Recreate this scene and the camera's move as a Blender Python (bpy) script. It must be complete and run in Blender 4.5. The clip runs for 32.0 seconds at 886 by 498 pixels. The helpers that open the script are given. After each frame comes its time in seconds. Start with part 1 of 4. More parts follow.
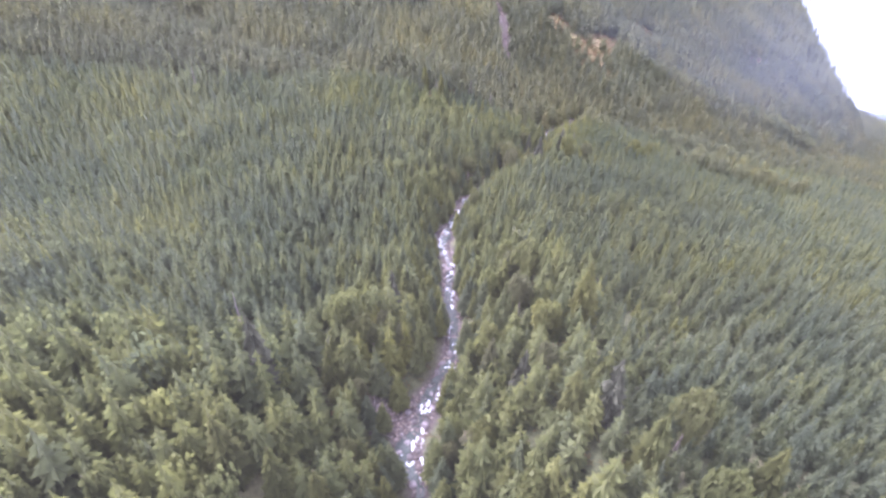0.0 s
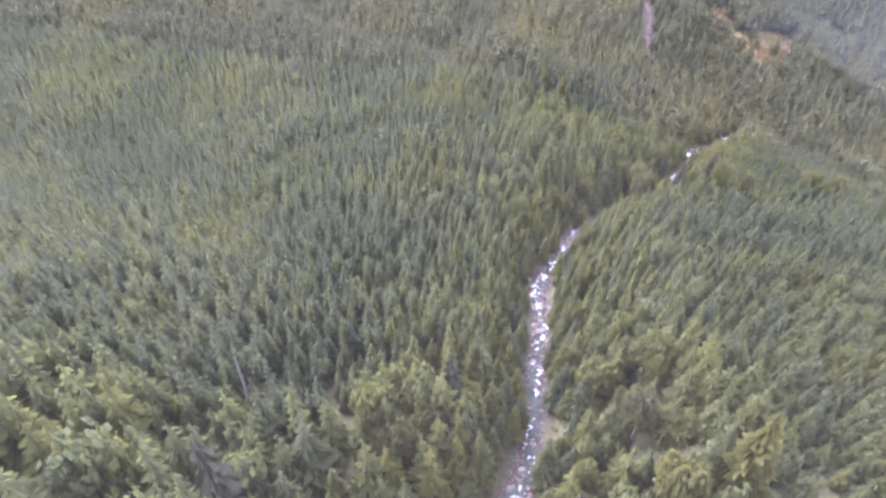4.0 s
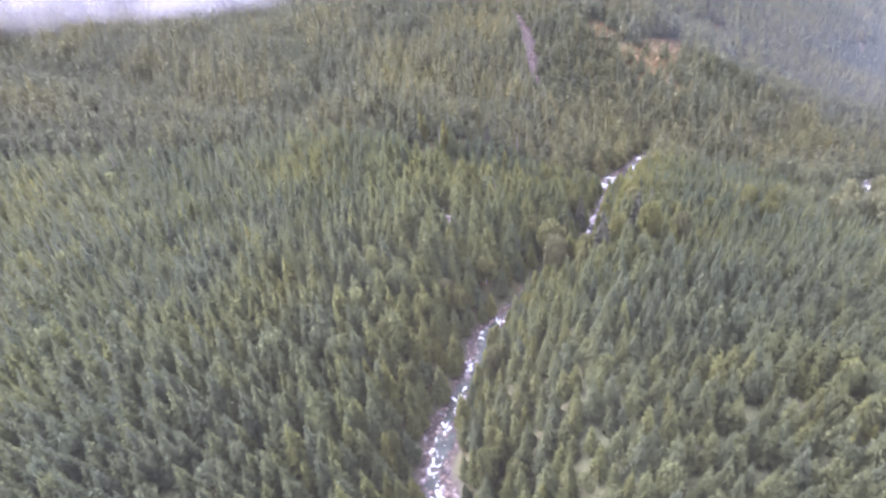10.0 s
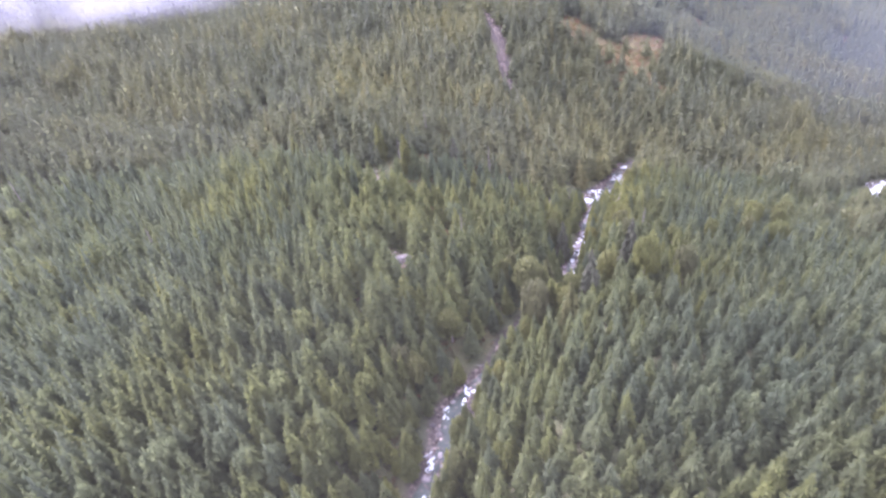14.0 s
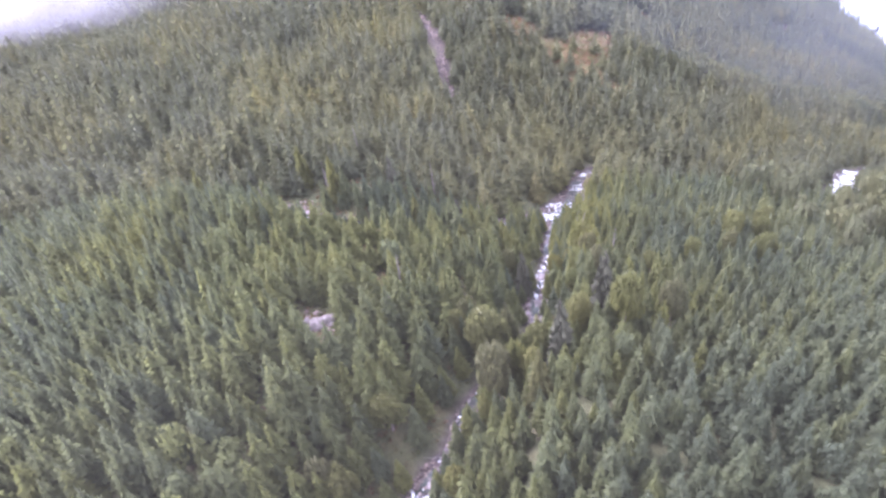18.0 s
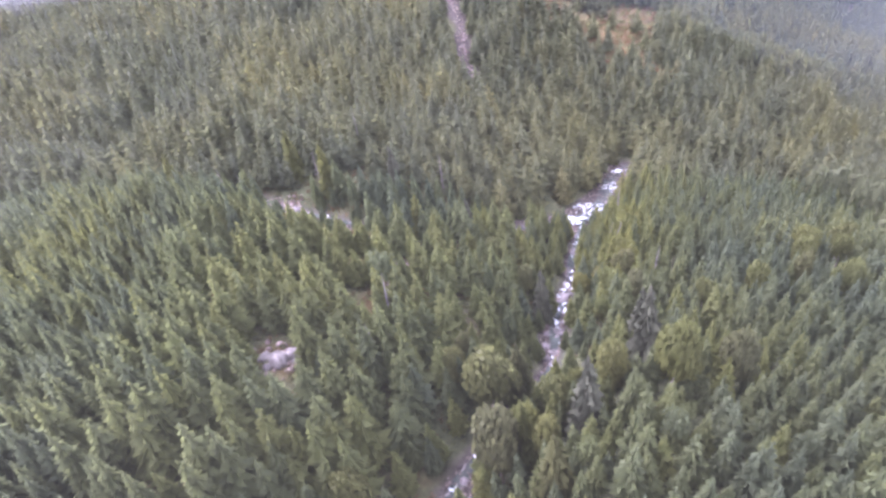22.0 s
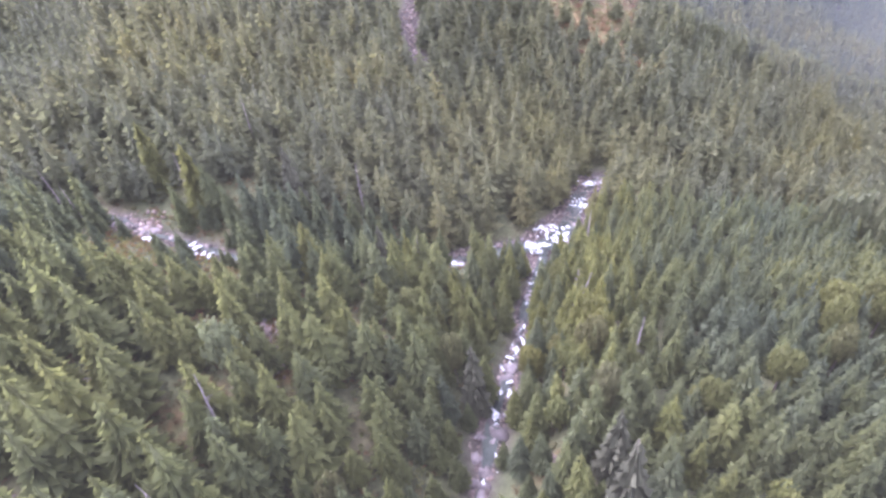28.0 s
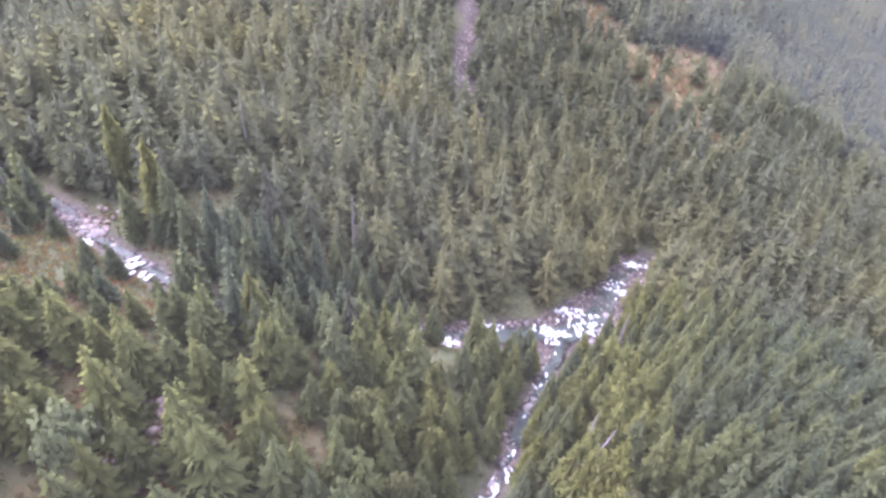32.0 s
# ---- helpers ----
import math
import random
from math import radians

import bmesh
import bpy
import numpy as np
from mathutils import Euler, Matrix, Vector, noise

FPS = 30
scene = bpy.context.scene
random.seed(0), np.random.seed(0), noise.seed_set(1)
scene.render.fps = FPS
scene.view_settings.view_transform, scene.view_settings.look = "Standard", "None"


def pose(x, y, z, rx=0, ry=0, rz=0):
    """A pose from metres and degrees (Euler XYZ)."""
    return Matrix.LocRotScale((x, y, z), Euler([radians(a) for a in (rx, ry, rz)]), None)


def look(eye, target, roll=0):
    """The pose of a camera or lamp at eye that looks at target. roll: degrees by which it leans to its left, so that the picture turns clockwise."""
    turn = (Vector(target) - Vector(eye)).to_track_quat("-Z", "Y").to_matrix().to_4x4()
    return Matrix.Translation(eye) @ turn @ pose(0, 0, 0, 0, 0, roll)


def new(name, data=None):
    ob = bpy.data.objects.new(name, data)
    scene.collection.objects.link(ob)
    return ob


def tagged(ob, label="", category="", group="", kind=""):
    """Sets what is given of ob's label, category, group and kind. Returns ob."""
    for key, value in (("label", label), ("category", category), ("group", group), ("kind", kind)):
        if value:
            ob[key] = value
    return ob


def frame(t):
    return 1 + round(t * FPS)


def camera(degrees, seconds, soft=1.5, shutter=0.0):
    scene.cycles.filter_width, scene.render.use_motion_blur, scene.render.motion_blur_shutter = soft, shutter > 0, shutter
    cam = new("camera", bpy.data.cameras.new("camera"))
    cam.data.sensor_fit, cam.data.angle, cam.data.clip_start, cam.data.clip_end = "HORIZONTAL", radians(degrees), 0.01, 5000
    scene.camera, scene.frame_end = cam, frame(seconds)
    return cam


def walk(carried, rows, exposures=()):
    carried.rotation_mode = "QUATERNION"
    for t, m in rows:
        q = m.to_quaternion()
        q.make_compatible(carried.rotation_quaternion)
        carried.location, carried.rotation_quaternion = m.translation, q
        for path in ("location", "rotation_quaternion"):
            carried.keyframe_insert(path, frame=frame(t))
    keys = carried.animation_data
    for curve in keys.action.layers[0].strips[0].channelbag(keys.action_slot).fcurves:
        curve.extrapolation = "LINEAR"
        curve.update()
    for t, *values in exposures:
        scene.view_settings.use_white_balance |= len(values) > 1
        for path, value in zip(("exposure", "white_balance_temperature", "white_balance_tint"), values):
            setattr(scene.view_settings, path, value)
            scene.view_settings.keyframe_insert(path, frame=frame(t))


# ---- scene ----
# the light metering and white balance of the camera: seconds, stops, kelvin, tint
EXPOSURES = [(0.0, 3.84, 5520.0, 44.5), (32.0, 3.82, 5520.0, 44.5)]
cam = camera(84.00, 32.0, soft=2.9)
# seconds, x, y, z in metres, turn in degrees
PATH = [
    (0.0, 9.02, 24.07, 99.12, 54.375, -0.446, 1.571),
    (0.5, 9.03, 31.63, 96.85, 54.766, -0.282, 3.303),
    (1.0, 9.06, 39.17, 94.58, 55.261, 0.344, 5.560),
    (1.5, 9.18, 46.67, 92.36, 55.584, 0.791, 7.822),
    (2.0, 9.43, 54.17, 90.18, 55.931, 0.528, 9.575),
    (2.5, 9.88, 61.74, 88.04, 55.916, 0.053, 10.660),
    (4.5, 10.41, 92.58, 80.43, 53.787, 1.759, 16.050),
    (5.0, 12.37, 100.62, 78.20, 54.633, 2.349, 15.009),
    (5.5, 14.47, 108.88, 76.23, 55.900, 3.199, 12.806),
    (6.0, 16.55, 117.09, 74.45, 56.515, 3.353, 10.580),
    (6.5, 18.40, 124.96, 72.81, 56.789, 3.333, 8.646),
    (7.0, 19.88, 132.34, 71.36, 56.947, 4.102, 7.077),
    (7.5, 21.02, 139.19, 70.08, 57.140, 5.507, 6.148),
    (8.0, 21.95, 145.62, 68.98, 57.267, 6.385, 5.808),
    (8.5, 22.88, 151.81, 68.02, 57.352, 6.450, 5.734),
    (9.0, 23.94, 157.84, 67.12, 57.689, 6.442, 5.433),
    (9.5, 25.14, 163.74, 66.21, 57.730, 6.679, 4.488),
    (10.0, 26.34, 169.53, 65.28, 57.713, 6.841, 3.516),
    (10.5, 27.47, 175.23, 64.34, 57.600, 6.724, 2.958),
    (11.0, 28.51, 180.86, 63.43, 57.440, 6.634, 2.788),
    (11.5, 29.46, 186.41, 62.54, 57.428, 6.668, 2.617),
    (12.0, 30.36, 191.85, 61.66, 57.519, 6.991, 2.200),
    (12.5, 31.22, 197.17, 60.80, 57.507, 7.776, 1.578),
    (13.0, 32.09, 202.44, 59.93, 57.447, 8.087, 1.262),
    (13.5, 33.04, 207.69, 59.04, 57.537, 7.964, 1.087),
    (14.0, 34.03, 212.93, 58.09, 57.370, 7.683, 0.737),
    (14.5, 35.06, 218.14, 57.05, 57.188, 7.257, 0.360),
    (16.5, 39.22, 238.85, 52.52, 57.532, 9.019, -2.537),
    (17.0, 40.40, 243.84, 51.18, 57.664, 9.716, -3.539),
    (17.5, 41.70, 248.64, 49.63, 57.646, 9.983, -4.473),
    (18.0, 43.03, 253.25, 47.92, 57.192, 9.127, -5.338),
    (18.5, 44.29, 257.68, 46.27, 56.456, 7.938, -6.146),
    (19.0, 45.47, 261.97, 44.81, 55.844, 7.595, -6.781),
    (19.5, 46.55, 266.09, 43.48, 55.868, 7.786, -7.323),
    (20.0, 47.54, 270.11, 42.22, 56.331, 7.995, -7.495),
    (20.5, 48.42, 274.12, 40.96, 56.326, 8.300, -6.699),
    (21.0, 49.21, 278.16, 39.64, 56.059, 8.735, -4.790),
    (21.5, 50.00, 282.27, 38.27, 55.958, 8.855, -3.020),
    (22.0, 50.88, 286.44, 36.85, 55.831, 8.897, -1.953),
    (22.5, 51.88, 290.55, 35.35, 55.621, 8.986, -1.304),
    (23.0, 53.07, 294.59, 33.76, 55.949, 9.434, -1.080),
    (23.5, 54.47, 298.58, 32.10, 56.017, 9.186, -1.170),
    (24.0, 56.07, 302.53, 30.37, 55.721, 8.719, -1.092),
    (24.5, 57.86, 306.52, 28.61, 55.541, 8.669, -1.126),
    (25.0, 59.79, 310.65, 26.84, 55.501, 9.013, -2.212),
    (25.5, 61.77, 314.94, 25.11, 55.872, 8.134, -3.847),
    (26.0, 63.58, 319.31, 23.51, 55.420, 8.192, -5.707),
    (26.5, 65.10, 323.72, 22.08, 54.475, 8.007, -6.689),
    (28.5, 69.68, 341.43, 17.14, 54.836, 5.264, -2.075),
    (29.0, 70.56, 345.82, 16.10, 55.337, 4.755, -0.432),
    (29.5, 71.26, 350.09, 15.22, 55.526, 4.345, 0.933),
    (30.0, 71.96, 354.23, 14.42, 55.618, 4.123, 1.767),
    (30.5, 72.82, 358.30, 13.70, 55.718, 3.544, 2.417),
    (31.0, 73.85, 362.30, 13.06, 56.042, 2.368, 3.112),
    (31.5, 74.96, 366.33, 12.52, 56.765, 0.267, 4.172),
    (32.0, 76.05, 370.33, 12.03, 57.368, -1.747, 5.598),
]
walk(cam, [(t, pose(x, y, z, rx, ry, rz)) for t, x, y, z, rx, ry, rz in PATH], EXPOSURES)

# ---------------------------------------------------------------- world, sun
world = bpy.data.worlds.new("sky")
scene.world = world
world.use_nodes = True
wn = world.node_tree
wn.nodes.clear()
w_out = wn.nodes.new("ShaderNodeOutputWorld")
w_bg = wn.nodes.new("ShaderNodeBackground")
w_sky = wn.nodes.new("ShaderNodeTexSky")
w_sky.sky_type = "NISHITA"
w_sky.sun_disc = False
w_sky.sun_elevation = radians(55)
w_sky.sun_rotation = radians(-60)
w_sky.air_density, w_sky.dust_density, w_sky.ozone_density = 1.0, 4.0, 1.0
w_hs = wn.nodes.new("ShaderNodeHueSaturation")
w_hs.inputs["Saturation"].default_value = 0.25
wn.links.new(w_sky.outputs[0], w_hs.inputs["Color"])
wn.links.new(w_hs.outputs[0], w_bg.inputs["Color"])
w_bg.inputs["Strength"].default_value = 0.15
wn.links.new(w_bg.outputs[0], w_out.inputs["Surface"])
sun = new("sun", bpy.data.lights.new("sun", "SUN"))
sun.data.energy, sun.data.angle, sun.data.color = 0.33, radians(100), (1.0, 0.97, 0.92)
sun.matrix_world = look((-90, 40, 420), (0, 300, 0))

# ---------------------------------------------------------------- materials


def material(name, rough=0.8, spec=0.3):
    m = bpy.data.materials.new(name)
    m.use_nodes = True
    b = m.node_tree.nodes["Principled BSDF"]
    b.inputs["Roughness"].default_value = rough
    b.inputs["Specular IOR Level"].default_value = spec
    return m, m.node_tree, b


def node(nt, kind, **inputs):
    n = nt.nodes.new(kind)
    for k, v in inputs.items():
        n.inputs[k.replace("_", " ")].default_value = v
    return n


def ramp(nt, src, stops):
    r = nt.nodes.new("ShaderNodeValToRGB")
    el = r.color_ramp.elements
    while len(el) < len(stops):
        el.new(0.5)
    for e, (p, c) in zip(el, stops):
        e.position, e.color = p, (*c, 1.0)
    nt.links.new(src, r.inputs["Fac"])
    return r.outputs["Color"]


def mix(nt, fac, a, b, mode="MIX"):
    m = nt.nodes.new("ShaderNodeMix")
    m.data_type, m.blend_type = "RGBA", mode
    for sock, v in ((m.inputs[0], fac), (m.inputs[6], a), (m.inputs[7], b)):
        if isinstance(v, (int, float)):
            sock.default_value = v
        elif isinstance(v, tuple):
            sock.default_value = (*v, 1.0)
        else:
            nt.links.new(v, sock)
    return m.outputs[2]


def world_pos(nt):
    return nt.nodes.new("ShaderNodeNewGeometry").outputs["Position"]


def noise_tex(nt, vec, scale, detail=3.0, rough=0.55):
    n = node(nt, "ShaderNodeTexNoise", Scale=scale, Detail=detail, Roughness=rough)
    nt.links.new(vec, n.inputs["Vector"])
    return n.outputs["Fac"]


def bump(nt, bsdf, height, strength, dist):
    b = node(nt, "ShaderNodeBump", Strength=strength, Distance=dist)
    nt.links.new(height, b.inputs["Height"])
    nt.links.new(b.outputs["Normal"], bsdf.inputs["Normal"])


def foliage_material(name, colours, island, patch=0.012, rough=0.75):
    """Needles or leaves: each tree its own tone, stands of trees that drift in hue, and fine mottling."""
    m, nt, b = material(name, rough, 0.25)
    pos = world_pos(nt)
    if island:
        rnd = nt.nodes.new("ShaderNodeAttribute")
        rnd.attribute_name = "tone"
        rnd = rnd.outputs["Fac"]
    else:
        rnd = nt.nodes.new("ShaderNodeObjectInfo").outputs["Random"]
    base = ramp(nt, rnd, [(i / (len(colours) - 1), (c[0], c[1] * 1.02, c[2] * 0.90)) for i, c in enumerate(colours)])
    big = ramp(nt, noise_tex(nt, pos, patch, 2.0), [(0.35, (0.82, 0.86, 0.92)), (0.52, (1.0, 1.0, 1.0)), (0.7, (1.16, 1.10, 0.88))])
    col = mix(nt, 1.0, base, big, "MULTIPLY")
    fine = ramp(nt, noise_tex(nt, pos, 1.1, 3.0, 0.65), [(0.3, (0.84, 0.85, 0.87)), (0.7, (1.16, 1.16, 1.1))])
    col = mix(nt, 1.0, col, fine, "MULTIPLY")
    nt.links.new(col, b.inputs["Base Color"])
    thin = nt.nodes.new("ShaderNodeBsdfTranslucent")
    nt.links.new(col, thin.inputs["Color"])
    both = nt.nodes.new("ShaderNodeMixShader")
    both.inputs[0].default_value = 0.6
    nt.links.new(b.outputs[0], both.inputs[1])
    nt.links.new(thin.outputs[0], both.inputs[2])
    nt.links.new(both.outputs[0], nt.nodes["Material Output"].inputs["Surface"])
    return m


NEEDLE_TONES = [(0.071, 0.084, 0.051), (0.079, 0.091, 0.048), (0.086, 0.097, 0.045), (0.095, 0.104, 0.042), (0.103, 0.111, 0.040), (0.114, 0.118, 0.040)]
OLD_TONES = [(0.073, 0.079, 0.047), (0.084, 0.089, 0.045), (0.097, 0.098, 0.045), (0.111, 0.105, 0.047)]
needles_old = foliage_material("needles_of_old_forest", OLD_TONES, True)
needles_mass = foliage_material("needles_of_the_stand", NEEDLE_TONES, True)
needles_single = foliage_material("needles_of_single_trees", NEEDLE_TONES, False)
LEAF_TONES = [(0.072, 0.077, 0.032), (0.086, 0.090, 0.032), (0.077, 0.078, 0.039), (0.095, 0.098, 0.033), (0.081, 0.087, 0.032)]
leaves_mass = foliage_material("leaves_of_the_stand", LEAF_TONES, True, 0.02, 0.65)
leaves_single = foliage_material("leaves_of_single_trees", LEAF_TONES, False, 0.02, 0.65)
SHRUB_TONES = [(0.075, 0.085, 0.036), (0.105, 0.060, 0.034), (0.078, 0.094, 0.036), (0.115, 0.058, 0.034), (0.090, 0.098, 0.038)]
shrub_leaves = foliage_material("shrub_leaves", SHRUB_TONES, True, 0.03)

bark, nt, b = material("grey_bark", 0.9, 0.2)
pos = world_pos(nt)
nt.links.new(ramp(nt, noise_tex(nt, pos, 2.0, 4.0), [(0.3, (0.10, 0.08, 0.065)), (0.7, (0.22, 0.19, 0.165))]), b.inputs["Base Color"])
bump(nt, b, noise_tex(nt, pos, 6.0), 0.6, 0.05)

dead_wood, nt, b = material("bleached_dead_wood", 0.85, 0.2)
pos = world_pos(nt)
nt.links.new(ramp(nt, noise_tex(nt, pos, 1.6, 4.0), [(0.3, (0.085, 0.075, 0.068)), (0.7, (0.165, 0.15, 0.14))]), b.inputs["Base Color"])
bump(nt, b, noise_tex(nt, pos, 7.0), 0.5, 0.04)

rock_mat, nt, b = material("river_rock", 0.8, 0.35)
pos = world_pos(nt)
rnd = nt.nodes.new("ShaderNodeObjectInfo").outputs["Random"]
base = ramp(nt, rnd, [(0.0, (0.035, 0.031, 0.029)), (0.4, (0.065, 0.057, 0.053)), (0.75, (0.11, 0.099, 0.094)), (1.0, (0.16, 0.148, 0.14))])
nt.links.new(mix(nt, 1.0, base, ramp(nt, noise_tex(nt, pos, 0.9, 5.0), [(0.3, (0.6, 0.58, 0.6)), (0.7, (1.3, 1.28, 1.25))]), "MULTIPLY"), b.inputs["Base Color"])
bump(nt, b, noise_tex(nt, pos, 2.5, 5.0), 0.7, 0.2)

pale_rock, nt, b = material("pale_outcrop_rock", 0.85, 0.25)
pos = world_pos(nt)
nt.links.new(ramp(nt, noise_tex(nt, pos, 0.7, 5.0, 0.65), [(0.3, (0.05, 0.045, 0.040)), (0.5, (0.098, 0.088, 0.078)), (0.7, (0.155, 0.142, 0.128))]), b.inputs["Base Color"])
bump(nt, b, noise_tex(nt, pos, 2.0, 5.0), 0.8, 0.25)

cobble_mat, nt, b = material("cobbles", 0.8, 0.35)
pos = world_pos(nt)
rnd = nt.nodes.new("ShaderNodeAttribute")
rnd.attribute_name = "tone"
base = ramp(nt, rnd.outputs["Fac"], [(0.0, (0.026, 0.021, 0.017)), (0.45, (0.056, 0.043, 0.034)), (0.8, (0.096, 0.074, 0.060)), (1.0, (0.20, 0.165, 0.14))])
nt.links.new(mix(nt, 1.0, base, ramp(nt, noise_tex(nt, pos, 1.4, 4.0), [(0.3, (0.7, 0.68, 0.7)), (0.7, (1.25, 1.22, 1.2))]), "MULTIPLY"), b.inputs["Base Color"])
bump(nt, b, noise_tex(nt, pos, 3.0, 4.0), 0.6, 0.15)

water_mat, nt, b = material("creek_water", 0.38, 0.10)
pos = world_pos(nt)
nt.links.new(ramp(nt, noise_tex(nt, pos, 0.22, 3.0), [(0.35, (0.014, 0.018, 0.014)), (0.65, (0.034, 0.042, 0.034))]), b.inputs["Base Color"])
bump(nt, b, noise_tex(nt, pos, 1.6, 4.0), 0.8, 0.25)

foam_mat, nt, b = material("white_water", 0.55, 0.4)
pos = world_pos(nt)
nt.links.new(ramp(nt, noise_tex(nt, pos, 1.3, 4.0), [(0.3, (0.17, 0.19, 0.19)), (0.62, (0.40, 0.42, 0.41))]), b.inputs["Base Color"])
bump(nt, b, noise_tex(nt, pos, 2.2, 4.0), 0.7, 0.2)

ground_mat, nt, b = material("forest_floor", 0.95, 0.15)
pos = world_pos(nt)
duff = ramp(nt, noise_tex(nt, pos, 0.05, 4.0), [(0.3, (0.034, 0.042, 0.020)), (0.5, (0.046, 0.052, 0.024)), (0.7, (0.058, 0.056, 0.028))])
duff = mix(nt, 1.0, duff, ramp(nt, noise_tex(nt, pos, 0.9, 5.0, 0.7), [(0.3, (0.55, 0.55, 0.55)), (0.7, (1.4, 1.35, 1.3))]), "MULTIPLY")
attr = nt.nodes.new("ShaderNodeAttribute")
attr.attribute_name = "bare"
stony = ramp(nt, noise_tex(nt, pos, 0.5, 5.0, 0.7), [(0.3, (0.025, 0.021, 0.018)), (0.5, (0.046, 0.039, 0.033)), (0.7, (0.080, 0.069, 0.058))])
rust = nt.nodes.new("ShaderNodeAttribute")
rust.attribute_name = "rust"
heath = ramp(nt, noise_tex(nt, pos, 0.25, 5.0, 0.7), [(0.3, (0.034, 0.042, 0.016)), (0.46, (0.074, 0.045, 0.019)), (0.58, (0.046, 0.050, 0.019)), (0.72, (0.070, 0.040, 0.018))])
duff = mix(nt, rust.outputs["Fac"], duff, heath)
nt.links.new(mix(nt, attr.outputs["Fac"], duff, stony), b.inputs["Base Color"])
bump(nt, b, noise_tex(nt, pos, 0.8, 5.0, 0.65), 0.8, 0.6)

# ---------------------------------------------------------------- the lie of the land
CREEK = np.array([(-4, -60), (-1, 40), (1, 105), (-6, 120), (0, 138), (10, 163), (10, 190), (8, 213), (7, 239), (3, 252), (5, 271), (12, 289), (17, 313), (26, 328), (34, 341), (43, 356), (57, 372), (68, 384), (72, 400), (79, 416), (85, 434), (96, 462), (105, 489)], float)
MAIN = np.array([(-431, 637), (-178, 533), (-75, 491), (-32, 475), (-19, 467), (8, 456), (43, 460), (72, 475), (89, 485), (104, 489), (121, 509), (140, 541), (147, 549), (162, 541), (184, 523), (234, 507), (274, 494), (297, 516), (325, 545), (357, 566), (389, 578), (429, 603), (528, 680), (725, 800), (1373, 1150)], float)
MAIN_Z = np.array([-5.7, -38.2, -47.5, -51.6, -53.9, -59.6, -71.4, -83.6, -89.6, -93.6, -95.6, -97.7, -99.2, -101.1, -105.4, -112.5, -119.0, -126.9, -137.1, -151.1, -160.0, -172.5, -207.6, -269.8, -484.7], float)


def smooth(a, lo, hi):
    k = np.clip((a - lo) / (hi - lo), 0, 1)
    return k * k * (3 - 2 * k)


def smax(a, b, k):
    return 0.5 * (a + b + np.sqrt((a - b) ** 2 + k * k))


def smin(a, b, k):
    return 0.5 * (a + b - np.sqrt((a - b) ** 2 + k * k))


def along(line, x, y):
    """Distance to a polyline, and how far along it (in points) the nearest place lies."""
    best, where = np.full(np.shape(x), 1e9), np.zeros(np.shape(x))
    for i in range(len(line) - 1):
        a, d = line[i], line[i + 1] - line[i]
        k = np.clip(((x - a[0]) * d[0] + (y - a[1]) * d[1]) / (d @ d), 0, 1)
        dist = np.hypot(x - a[0] - k * d[0], y - a[1] - k * d[1])
        near = dist < best
        best, where = np.where(near, dist, best), np.where(near, i + k, where)
    return best, where


_rng = np.random.default_rng(7)
_WAVES = [(*_rng.normal(0, 1, 2), _rng.uniform(0, 6.28)) for _ in range(24)]


def rough_noise(x, y, size):
    z = 0
    for i, (a, c, p) in enumerate(_WAVES):
        s = (0.5 + i / 12) / size * 3.0
        z = z + np.sin(s * (a * x + c * y) + p + 1.3 * np.sin(0.37 * s * (c * x - a * y) + 2 * p)) / (1 + i / 8)
    return z / 5.0


def creek_z(w):
    y = np.interp(w, np.arange(len(CREEK)), CREEK[:, 1])
    return np.interp(y, [-60, 60, 144, 290, 420, 489], [-39.8, -47.5, -54.1, -65.9, -81.0, -93.1])


def main_z(w):
    return np.interp(w, np.arange(len(MAIN)), MAIN_Z)


def half_creek(w):
    return 3.6 + 0.6 * smooth(w, 7.5, 9.0) - 1.6 * smooth(w, 12.0, 14.0) - 0.5 * smooth(w, 16.0, 18.0) + 0.7 * np.sin(2.1 * w + 1) + 0.7 * np.sin(5.3 * w) + 1.6 * np.exp(-((w - 3.6) / 0.9) ** 2)


def half_main(w):
    return (1.7 + 3.5 * smooth(w, 6.3, 7.6) + 1.6 * smooth(w, 15.2, 16.2) + 0.7 * np.exp(-((w - 3.6) / 0.7) ** 2)) + 0.5 * np.sin(2.9 * w) - 2.4 * (smooth(w, 11.8, 12.6) - smooth(w, 15.0, 15.8)) + 3.0 * np.exp(-((w - 9.6) / 1.1) ** 2)


